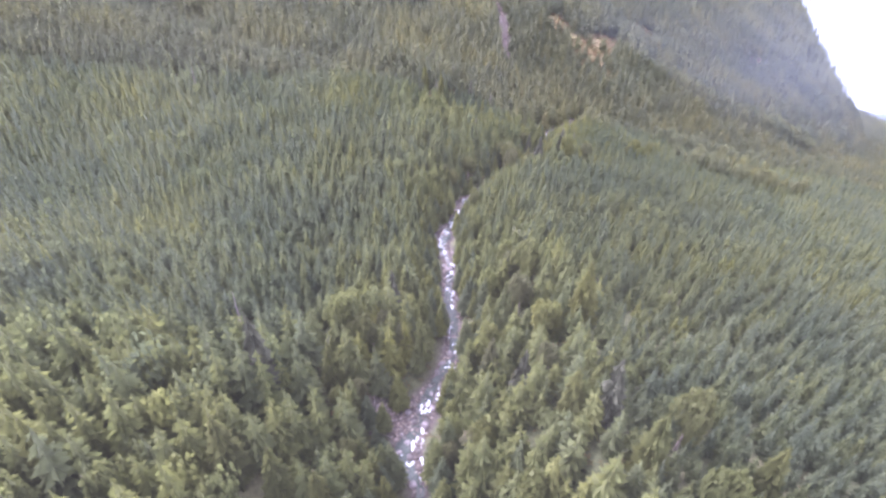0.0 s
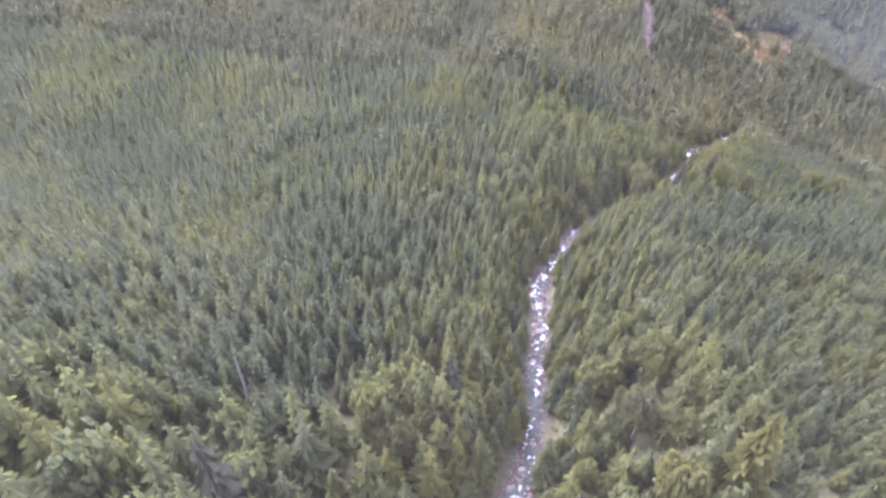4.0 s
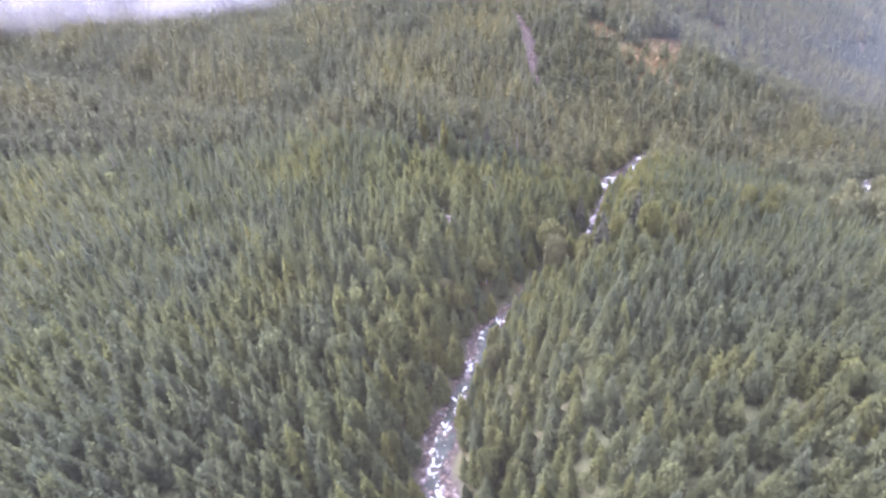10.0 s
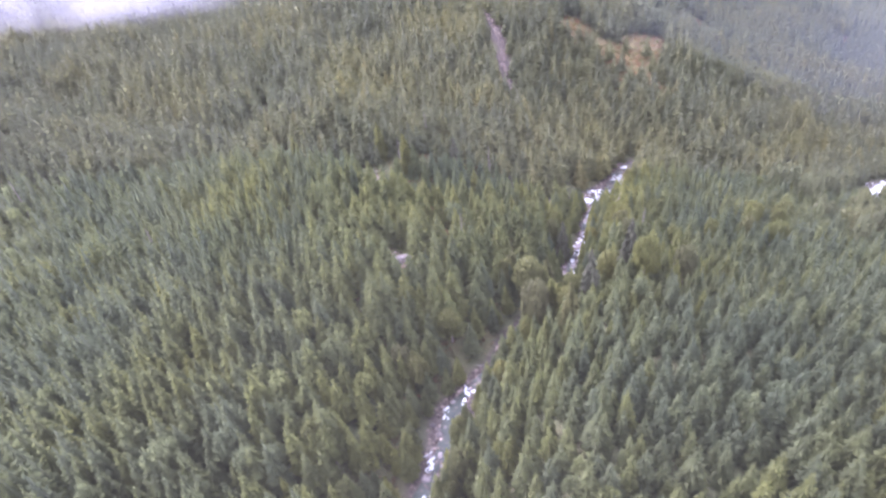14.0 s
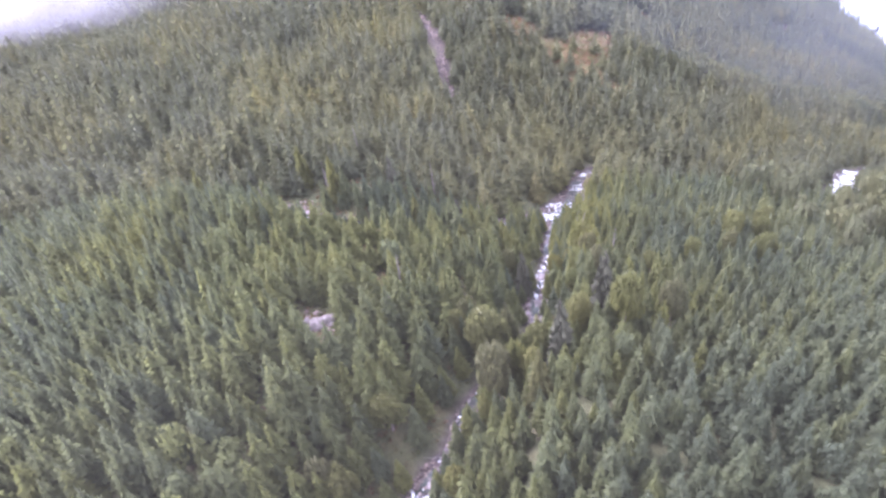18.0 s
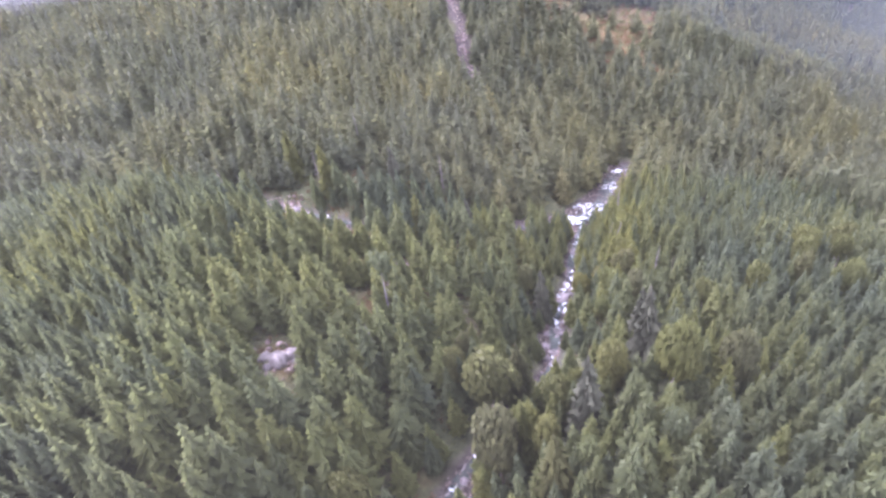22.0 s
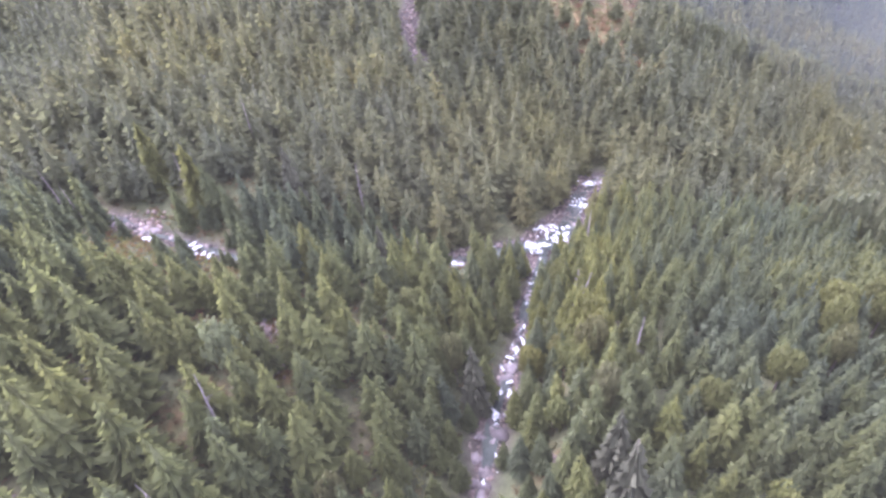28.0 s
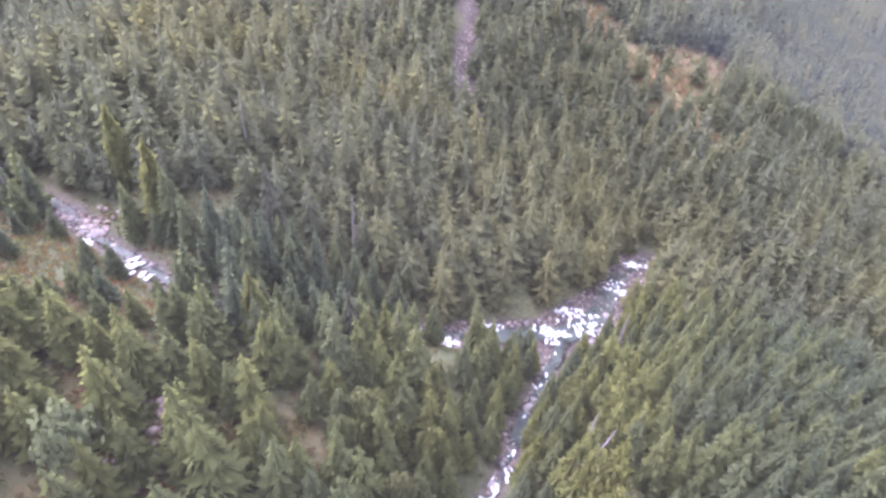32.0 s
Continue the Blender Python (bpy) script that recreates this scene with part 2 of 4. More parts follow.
def hills(x, y):
    """The land before the streams cut into it."""
    right = 3.1 - 0.2197 * x - 0.1244 * y
    left = smax(1.5 - 0.0019 * x - 0.2583 * y, -82.7 + 0.0801 * x + 0.1063 * y, 12)
    tongue_z = -59.7 - 0.3388 * x + 0.0255 * y
    w = smooth(y, 320, 380)
    left = left * (1 - w) + smin(left, tongue_z, 4) * w
    xc = np.interp(y, CREEK[:, 1], CREEK[:, 0])
    side = smooth(x - xc, -25, 25)
    floor_z = smax(left * (1 - side) + right * side, -1600 + 0 * x, 20)
    m_left = smin(-219.6 - 0.1352 * x + 0.3284 * y, -168.3 - 0.0588 * x + 0.2481 * y, 10)
    m_right = smax(-137.9 - 0.3992 * x + 0.2211 * y, -190.0 - 0.5354 * x + 0.3795 * y, 10)
    spur = SPUR[0] + SPUR[1] * x + SPUR[2] * y
    m = smin(smin(m_left, m_right, 25), spur, 6)
    m = np.minimum(m, 520 + 0.02 * y)
    z = smax(floor_z, m, 8)
    return z + 2.0 * rough_noise(x, y, 60) + 0.7 * rough_noise(x + 300, y, 17) + 7 * rough_noise(x, y + 900, 150) * smooth(y, 540, 700)


SPUR = (444.0, -1.7189, 0.6618)


def land(x, y):
    z = hills(x, y)
    dc, wc = along(CREEK, x, y)
    dm, wm = along(MAIN, x, y)
    bank_c = creek_z(wc) - 0.9 + 0.05 * dc + 0.62 * np.maximum(0, dc - half_creek(wc)) + 0.002 * np.maximum(0, dc - 8) ** 2
    bank_m = main_z(wm) - 0.9 + 0.05 * dm + 0.45 * np.maximum(0, dm - half_main(wm)) + 0.002 * np.maximum(0, dm - 8) ** 2
    z = smin(z, bank_c, 3)
    return smin(z, bank_m, 3)


# ---------------------------------------------------------------- mesh helpers
def fast_mesh(name, v, f, mat, tone=None, smooth_shade=False):
    """A triangle mesh from arrays; tone: one value a vertex."""
    me = bpy.data.meshes.new(name)
    v, f = np.asarray(v, np.float32), np.asarray(f, np.int32)
    me.vertices.add(len(v))
    me.vertices.foreach_set("co", v.ravel())
    me.loops.add(f.size)
    me.loops.foreach_set("vertex_index", f.ravel())
    me.polygons.add(len(f))
    me.polygons.foreach_set("loop_start", np.arange(0, f.size, f.shape[1], dtype=np.int32))
    me.update(calc_edges=True)
    if tone is not None:
        a = me.attributes.new("tone", "FLOAT", "POINT")
        a.data.foreach_set("value", np.asarray(tone, np.float32))
    if smooth_shade:
        me.polygons.foreach_set("use_smooth", np.ones(len(f), bool))
    me.materials.append(mat)
    return me


def scatter(protos, which, places, turn, size, tall, tones, lean=None):
    """Joins copies of small prototypes into one array of corners, triangles and tones."""
    vs, fs, ts, n = [], [], [], 0
    for k, (pv, pf) in enumerate(protos):
        sel = np.nonzero(which == k)[0]
        if not len(sel):
            continue
        c, s = np.cos(turn[sel])[:, None], np.sin(turn[sel])[:, None]
        x = (pv[None, :, 0] * c - pv[None, :, 1] * s) * size[sel][:, None]
        y = (pv[None, :, 0] * s + pv[None, :, 1] * c) * size[sel][:, None]
        z = pv[None, :, 2] * tall[sel][:, None]
        if lean is not None:
            x, y = x + z * lean[sel, 0][:, None], y + z * lean[sel, 1][:, None]
        v = np.stack([x + places[sel, 0][:, None], y + places[sel, 1][:, None], z + places[sel, 2][:, None]], 2).reshape(-1, 3)
        f = (pf[None] + (np.arange(len(sel)) * len(pv))[:, None, None]).reshape(-1, 3) + n
        own = pv[None, :, 3] if pv.shape[1] > 3 else 0.0
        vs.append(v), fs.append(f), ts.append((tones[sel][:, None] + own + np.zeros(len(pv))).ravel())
        n += len(v)
    return np.concatenate(vs), np.concatenate(fs), np.concatenate(ts)


def conifer(rng, boughs, low=0.10, droop=0.35, ragged=0.2, core=0.4, round_=0.0):
    """A crown one high and one in radius: boughs of three fingers each, thickest below, round a slim core. Toned
    lighter at the bough tips, darker at the core's foot.
    """
    v, f = [], []
    turn = rng.uniform(0, 6.28)
    for i in range(boughs):
        u = (i + rng.uniform(0.1, 0.9)) / boughs
        k = 1 - math.sqrt(1 - u * 0.9985)
        h = low + (1 - low) * k
        rr = ((1 - k) ** (0.92 - 0.3 * round_) * 1.02 + 0.03) * (0.8 + 0.2 * min(1, k / 0.12)) * rng.uniform(1 - ragged, 1 + 0.55 * ragged)
        turn += 2.4 + rng.uniform(-0.4, 0.4)
        dz = droop * rr * 0.2
        own = rng.normal(0, 0.06)
        m = len(v)
        v.append((0, 0, h + 0.055, own))
        for off in (-0.5, 0.0, 0.5):
            a = turn + off + rng.uniform(-0.12, 0.12)
            c = a + rng.choice((-1, 1)) * rng.uniform(0.3, 0.45)
            q = rr * (1.0 if off == 0 else rng.uniform(0.68, 0.92))
            n = len(v)
            f.append((m, n, n + 1))
            v.append((math.cos(c) * q * 0.66, math.sin(c) * q * 0.66, h - dz + rng.uniform(-0.01, 0.015), own))
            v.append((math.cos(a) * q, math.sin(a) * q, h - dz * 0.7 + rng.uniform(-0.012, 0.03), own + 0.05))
    m = len(v)
    v.append((0, 0, 0.99, 0))
    for j in range(4):
        a = 1.571 * j
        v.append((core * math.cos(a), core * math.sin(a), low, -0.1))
        f.append((m, m + 1 + j, m + 1 + (j + 1) % 4))
    return np.array(v, float), np.array(f, int)


def broadleaf(rng, leaves, lobes=5, leaf=1.0):
    """A round, gappy crown one high and one in radius, of many leaf clumps on a few lobes."""
    v, f = [], []
    mid = [(rng.uniform(-0.4, 0.4), rng.uniform(-0.4, 0.4), rng.uniform(0.42, 0.78), rng.uniform(0.32, 0.55)) for _ in range(lobes)]
    mid.append((0, 0, 0.62, 0.6))
    for _ in range(leaves):
        cx, cy, cz, cr = mid[rng.integers(len(mid))]
        d = rng.normal(0, 1, 3)
        d /= np.linalg.norm(d) + 1e-6
        d[2] = abs(d[2]) * 1.1 - 0.25
        p = np.array((cx, cy, cz)) + d * cr * rng.uniform(0.75, 1.05) * np.array((1, 1, 0.62))
        n = d + rng.normal(0, 0.45, 3)
        n /= np.linalg.norm(n)
        u = np.cross(n, (0.3, 0.5, 0.8))
        u /= np.linalg.norm(u) + 1e-6
        w = np.cross(n, u)
        s = rng.uniform(0.10, 0.19) * leaf
        f.append((len(v), len(v) + 1, len(v) + 2))
        f.append((len(v), len(v) + 2, len(v) + 3))
        v.extend((p + u * s, p + w * s * 0.8, p - u * s * 1.1, p - w * s * 0.7))
    return np.array(v, float), np.array(f, int)


def rock_proto(rng, rings=3, seg=6, flat=0.65):
    bm = bmesh.new()
    bmesh.ops.create_icosphere(bm, subdivisions=1 if rings < 4 else 2, radius=1.0)
    for q in bm.verts:
        k = rng.uniform(0.72, 1.15)
        q.co = Vector((q.co.x * k, q.co.y * k * 0.82, q.co.z * k * flat))
    v = np.array([q.co[:] for q in bm.verts])
    f = np.array([[q.index for q in p.verts] for p in bm.faces])
    bm.free()
    return v, f


def part(name, me, parent, label=""):
    ob = new(name, me)
    ob.parent = parent
    return tagged(ob, label)


# ---------------------------------------------------------------- ground: one sheet to the horizon
def lines(*spans):
    out = []
    for a, b, step in spans:
        out.extend(np.arange(a, b, step))
    return np.array(out)


gx = lines((-4200, -1200, 300), (-1200, -400, 40), (-400, -70, 8), (-70, 230, 2.5), (230, 620, 7), (620, 1800, 20), (1800, 4500, 300))
gy = lines((-1500, -100, 100), (-100, 90, 10), (90, 570, 2.5), (570, 760, 4), (760, 1100, 10), (1100, 2700, 25), (2700, 4600, 300))
GX, GY = np.meshgrid(gx, gy)
GZ = land(GX, GY)
nx_, ny_ = len(gx), len(gy)
gi = np.arange((ny_ - 1) * nx_).reshape(ny_ - 1, nx_)[:, :-1].ravel()
gf = np.concatenate([np.stack([gi, gi + 1, gi + nx_ + 1], 1), np.stack([gi, gi + nx_ + 1, gi + nx_], 1)])
ground_me = fast_mesh("ground", np.stack([GX.ravel(), GY.ravel(), GZ.ravel()], 1), gf, ground_mat, smooth_shade=True)


SLIDE = np.array([(51, 697), (60, 672), (66, 629), (63, 605), (68, 583), (74, 568)], float)
RAVINE = np.array([(-106, 555), (-75, 519), (-43, 490), (-22, 466)], float)
# clearings with low shrubs: x, y, reach
CLEARINGS = [(1, 375, 8), (11, 380, 8), (14, 389, 6), (36, 398, 6), (19, 401, 6), (1, 397, 6), (27, 422, 6), (27, 407, 6), (38, 421, 7), (47, 426, 6), (84, 387, 6), (79, 374, 5), (12, 396, 6), (16, 420, 8), (22, 413, 7), (0, 403, 6), (84, 388, 4), (78, 372, 4), (-19, 132, 5), (31, 408, 6), (-21, 397, 5), (-60, 317, 5), (-46, 269, 4)]
# rust-coloured open slopes on the mountain: x, y, reach
HEATH = [(524, 931, 13), (527, 900, 13), (526, 863, 13), (507, 805, 13), (168, 642, 26), (182, 651, 29), (170, 625, 18), (194, 666, 24), (133, 671, 22), (183, 604, 15), (262, 747, 33)]


# small breaks in the canopy: x, y, reach
GAPS = [(70, 459, 8), (65, 454, 6), (81, 477, 8), (90, 482, 7), (-16, 451, 6), (-23, 454, 6), (-34, 458, 5), (0, 450, 5), (13, 443, 5), (1, 375, 8), (2, 368, 7), (6, 361, 5), (-17, 457, 6), (-15, 452, 6), (-13, 447, 6), (-10, 442, 5), (-8, 437, 4), (-18, 469, 6), (276, 490, 9), (298, 501, 10), (326, 528, 10), (377, 571, 10), (75, 398, 4), (73, 387, 4)]


def gap(x, y):
    c = 0 * x
    for cx, cy, r in GAPS:
        c = np.maximum(c, 1 - smooth(np.hypot(x - cx, y - cy), 0.7 * r, r))
    return c


def tongue(x, y):
    """The thin, mossy wood between the creek and the river."""
    return smooth(y, 318, 350) * smooth(x, -45, -12) * (1 - smooth(x - np.interp(y, CREEK[:, 1], CREEK[:, 0]), -8, 0)) * (1 - smooth(y, 430, 458))


def clearing(x, y):
    c = 0.30 * tongue(x, y) * smooth(rough_noise(x, y, 14), 0.1, 0.6)
    for cx, cy, r in CLEARINGS:
        c = np.maximum(c, 1 - smooth(np.hypot(x - cx, y - cy) + 2.5 * rough_noise(x, y, 9), 0.3 * r, 0.95 * r))
    return c


def heath_slope(x, y):
    c = 0 * x
    for cx, cy, r in HEATH:
        c = np.maximum(c, 1 - smooth(np.hypot(x - cx, (y - cy)) + 6 * rough_noise(x, y, 22), 0.35 * r, 1.15 * r))
    ds, _ = along(RAVINE, x, y)
    return np.maximum(c, 0.26 * (1 - smooth(ds, 1, 4.0)))


def stony(x, y):
    dc, wc = along(CREEK, x, y)
    dm, wm = along(MAIN, x, y)
    ds, _ = along(SLIDE, x, y)
    o = np.maximum(1 - smooth(dc - half_creek(wc), 0.2, 2.4), (1 - smooth(dm - half_main(wm), 0.2, 2.6)) * smooth(wm, 2.2, 2.9))
    bar = 1 - smooth(np.hypot((x + 13) / 1.4, y - 131), 4.5, 7.5)
    cliff = (1 - smooth(np.abs((x - 475) * 0.62 - (y - 858) * 0.78) + 10 * rough_noise(x, y, 30), 6, 22)) * smooth(y, 800, 860)
    mouth = 0.8 * (1 - smooth(np.hypot((x + 25) / 2.0, y - 468), 2, 4))
    return np.maximum.reduce([o, mouth, 1 - smooth(ds + 2 * rough_noise(x, y, 12), 4.0, 8.0), bar, 0.45 * cliff])


def openness(x, y):
    """0 in closed forest, 1 on stream beds, slide tracks and in clearings."""
    return np.maximum.reduce([stony(x, y), 0.66 * clearing(x, y), 0.72 * heath_slope(x, y), gap(x, y)])


for key, values in (("bare", stony(GX.ravel(), GY.ravel())), ("rust", np.maximum(clearing(GX.ravel(), GY.ravel()), heath_slope(GX.ravel(), GY.ravel())))):
    attr = ground_me.attributes.new(key, "FLOAT", "POINT")
    attr.data.foreach_set("value", values.astype(np.float32))
tagged(new("ground", ground_me), "steep forest floor of brown duff with stony stream beds", "ground", kind="structure")

# ---------------------------------------------------------------- streams


def ribbon(line, zfun, half, name, lo, hi, label):
    rng = np.random.default_rng(3)
    steps = np.linspace(lo, hi, int((hi - lo) * 22))
    x = np.interp(steps, np.arange(len(line)), line[:, 0])
    y = np.interp(steps, np.arange(len(line)), line[:, 1])
    tx, ty = np.gradient(x), np.gradient(y)
    n = np.hypot(tx, ty)
    across = np.linspace(-1, 1, 15)
    hw = half(steps) * 0.5
    side = across + 0.55 * np.sin(steps * 3.1)[:, None]
    X = x[:, None] - (ty / n)[:, None] * side * hw[:, None]
    Y = y[:, None] + (tx / n)[:, None] * side * hw[:, None]
    Z = zfun(steps)[:, None] - 0.45 + 0.35 * rough_noise(X, Y, 5) + 0.18 * rough_noise(X + 50, Y, 2)
    m, k = len(steps), len(across)
    i = np.arange((m - 1) * k).reshape(m - 1, k)[:, :-1].ravel()
    f = np.concatenate([np.stack([i, i + 1, i + k + 1], 1), np.stack([i, i + k + 1, i + k], 1)])
    me = fast_mesh(name, np.stack([X.ravel(), Y.ravel(), Z.ravel()], 1), f, water_mat, smooth_shade=True)
    return tagged(new(name, me), label, "water", kind="structure")


ribbon(CREEK, creek_z, half_creek, "water_creek", 0.5, len(CREEK) - 1, "steep rushing creek with grey-green water between boulders")
ribbon(MAIN, main_z, half_main, "water_river", 2.5, len(MAIN) - 1.5, "larger mountain river dropping in white cascades")

# ---------------------------------------------------------------- forest


def stand(rng, x0, x1, y0, y1, step):
    nx, ny = int((x1 - x0) / step), int((y1 - y0) / step)
    a, c = np.meshgrid(np.arange(nx), np.arange(ny))
    x = x0 + (a + 0.5 * (c % 2) + rng.uniform(-0.42, 0.42, a.shape)) * step
    y = y0 + (c + rng.uniform(-0.42, 0.42, a.shape)) * step
    return x.ravel(), y.ravel()


def wedge(x, y, m):
    """The part of the land that lies in front of the flight."""
    d = x - 0.1 * y
    return (d < m + 1.0 * np.maximum(y - 20, 0)) & (-d < m + 1.35 * np.maximum(y - 20, 0))


# tall trees that stand out of the wood: x, y, height
LEAFY = [(-29, 155, 25), (-24, 150, 19), (-66, 81, 20), (72, 104, 25), (37, 174, 22), (43, 152, 22), (70, 82, 24), (59, 76, 21), (30, 88, 20), (40, 192, 24), (35, 197, 20), (50, 370, 26), (50, 348, 24), (91, 360, 22), (106, 362, 20)]
LEAFY += [(159, 418, 17), (182, 430, 18), (160, 400, 17), (133, 400, 15), (114, 393, 14), (177, 423, 16), (166, 425, 17), (154, 409, 15), (169, 406, 16),
         (-10, 156, 17), (25, 158, 17), (33, 210, 16), (40, 129, 18), (57, 355, 18), (41, 376, 16), (94, 394, 16), (78, 363, 17), (66, 364, 15), (85, 414, 14), (100, 421, 15), (67, 415, 15), (59, 429, 14)]
# x, y, height, dying
OLD = [(-47, 121, 38, 1), (-45, 91, 27, 0), (-33, 89, 25, 0), (-23, 88, 25, 0), (-85, 87, 27, 0), (-8, 95, 21, 0), (-30, 133, 23, 0), (23, 137, 27, 0), (32, 126, 25, 1), (43, 111, 24, 0), (53, 110, 27, 1), (59, 94, 26, 0), (57, 159, 29, 0), (-14, 173, 27, 1), (-3, 188, 20, 0)]
OLD += [(58, 374, 25, 0), (60, 338, 22, 0), (56, 352, 23, 0), (89, 371, 27, 1), (70, 353, 27, 1), (71, 410, 21, 1), (-77, 102, 23, 0), (-66, 77, 22, 0), (-104, 101, 23, 0), (92, 95, 22, 0),
       (92, 382, 19, 1), (33, 443, 20, 0), (-4, 474, 23, 0), (51, 448, 19, 1), (-19, 484, 23, 0), (23, 478, 22, 1), (-64, 471, 22, 0)]


def mature(x, y):
    """Old wood at the head of the valley, along the creek."""
    xc = np.interp(y, CREEK[:, 1], CREEK[:, 0])
    left = 1 - smooth(y + 0.9 * smooth(xc - x, 25, 60) * 45, 172, 200)
    right = (1 - smooth(x - xc, 45, 65)) * (1 - smooth(y, 180, 212))
    return np.where(x < xc, left, right)


def under_tall(x, y):
    """True where a tall tree's crown leaves no room."""
    k = np.zeros(np.shape(x), bool)
    for p in LEAFY + OLD:
        k |= np.hypot(x - p[0], y - p[1]) < 0.125 * p[2]
    return k


rng = np.random.default_rng(11)
ax, ay = stand(rng, -640, 120, 30, 480, 4.7)
bx, by = stand(rng, -10, 480, 30, 505, 4.6)
edge = np.interp(ay, CREEK[:, 1], CREEK[:, 0])
k1 = ax < edge
edge = np.interp(by, CREEK[:, 1], CREEK[:, 0])
k2 = bx >= edge
tx, ty = np.concatenate([ax[k1], bx[k2]]), np.concatenate([ay[k1], by[k2]])
keep = wedge(tx, ty, 60) & ~under_tall(tx, ty) & (rng.uniform(0, 1, tx.shape) > openness(tx, ty) * 1.35) & (rng.uniform(0, 1, tx.shape) > 0.03 + 0.25 * tongue(tx, ty) + 0.45 * mature(tx, ty))
tx, ty = tx[keep], ty[keep]
tz = land(tx, ty)
to_creek, _ = along(CREEK, tx, ty)
order = np.argsort(to_creek + 1e4 * ((ty < 80) | (ty > 488)))
single = np.zeros(len(tx), bool)
single[order[:300]] = True
close = (np.abs(tx - 40) < 120) & (ty > 170) & ~single
near = (np.abs(tx - 30) < 210) & ~single & ~close
rest = ~near & ~single & ~close
protos_close = [conifer(rng, 125, ragged=0.3, round_=0.12 * (i % 4)) for i in range(12)] + [broadleaf(rng, 420, 9, 0.42) for _ in range(4)]
protos_fine = [conifer(rng, 52, round_=0.12 * (i % 4)) for i in range(12)] + [broadleaf(rng, 300, 8, 0.5) for _ in range(4)]
protos_mid = [conifer(rng, 25, round_=0.12 * (i % 4)) for i in range(9)] + [broadleaf(rng, 60, 5, 0.9) for _ in range(3)]
protos_far = [conifer(rng, 40, ragged=0.2, round_=0.4 + 0.15 * (i % 4)) for i in range(9)]


LOW_WOOD = np.array([(-20, 464), (-8, 440)], float), np.array([(-2, 458), (8, 438)], float)


def low_wood(x, y):
    """Young, low trees on the bank before the upper river."""
    return np.maximum(*[1 - smooth(along(line, x, y)[0], 8, 14) for line in LOW_WOOD])


def tree_sizes(x, y, rng, h0, h1):
    """Heights and crown radii: a young, low stand right of the creek, older trees elsewhere."""
    n = len(x)
    young = smooth(x - np.interp(y, CREEK[:, 1], CREEK[:, 0]), 8, 30) * (1 - smooth(y - 0.5 * x, 400, 470))
    h = rng.uniform(h0, h1, n) * (1 - 0.20 * young) * (1 + 0.20 * rough_noise(x, y, 35)) * np.where(rng.uniform(0, 1, n) < 0.2, 0.75, 1.0) * (1 + 0.04 * tongue(x, y)) * (1 + 0.42 * mature(x, y)) * (1 - 0.52 * low_wood(x, y))
    return h, h ** 0.8 * rng.uniform(0.31, 0.45, n) * (1 + 0.28 * mature(x, y) + 0.25 * tongue(x, y))


def tones_of(x, y, rng):
    """Yellower near the creek and at the head of the valley, bluer on the terrace."""
    warm = np.maximum.reduce([1 - smooth(along(CREEK, x, y)[0], 12, 60 + 40 * (1 - smooth(y, 175, 270))), (1 - smooth(y, 115, 190)) * (1 - smooth(x, 30, 70)), tongue(x, y)])
    return np.clip(0.20 + 0.42 * warm + 0.20 * rough_noise(x, y, 70) + 0.12 * rough_noise(x, y, 22) + 0.14 * mature(x, y) + rng.normal(0, 0.2, len(x)) - 0.2 * (1 - smooth(x, -300, -40)) * smooth(y, 450, 510), 0, 1)


def forest(name, protos, x, y, z, rng, h0, h1, label, mat=needles_mass, wide=1.0):
    n = len(x)
    h, r = tree_sizes(x, y, rng, h0, h1)
    r = r * wide
    firs = len(protos) * 3 // 4
    kind_ = rng.integers(0, firs, n)
    leafy = (rng.uniform(0, 1, n) < 0.02 + 0.22 * smooth(rough_noise(x + 40, y, 28), 0.3, 0.7) + 0.05 * mature(x, y)) & (len(protos) in (12, 16))
    kind_ = np.where(leafy, firs + rng.integers(0, len(protos) - firs, n), kind_)
    h, r = np.where(leafy, 0.86 * h, h), np.where(leafy, 1.15 * r, r)
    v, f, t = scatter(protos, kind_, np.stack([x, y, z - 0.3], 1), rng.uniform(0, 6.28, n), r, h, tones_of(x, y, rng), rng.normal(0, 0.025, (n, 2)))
    me = fast_mesh(name, v, f, mat, t)
    return tagged(new(name, me), label, "forest", kind="stuff")


forest("conifer_forest", protos_close, tx[close], ty[close], tz[close], rng, 14, 21, "dense grey-green conifers crowding the creek banks")
forest("conifer_forest", protos_fine, tx[near], ty[near], tz[near], rng, 14, 21, "dense grey-green conifer forest on both sides of the creek")
forest("conifer_forest", protos_mid, tx[rest], ty[rest], tz[rest], rng, 14, 21, "dense grey-green conifer forest on the valley terrace")
mx, my = stand(rng, -900, 1000, 470, 960, 6.2)
keep = ((my < 850) | (mx > -50)) & ((my > 480) | (mx > 470)) & ((my > 505) | (mx < 92) | (mx > 470)) & wedge(mx, my, 0) & (rng.uniform(0, 1, mx.shape) > openness(mx, my) * 1.35)
mx, my = mx[keep], my[keep]
forest("conifer_forest", protos_far, mx, my, land(mx, my), rng, 15, 25, "dark conifer forest climbing the mountain side", needles_old, 1.45)
fx, fy = stand(rng, 150, 1500, 960, 2100, 10.0)
keep = wedge(fx, fy, 0) & (rng.uniform(0, 1, fx.shape) > openness(fx, fy) * 1.3)
forest("conifer_forest", [conifer(rng, 9) for _ in range(5)], fx[keep], fy[keep], land(fx[keep], fy[keep]), rng, 24, 34, "distant conifer forest on the upper slopes", needles_old, 1.2)

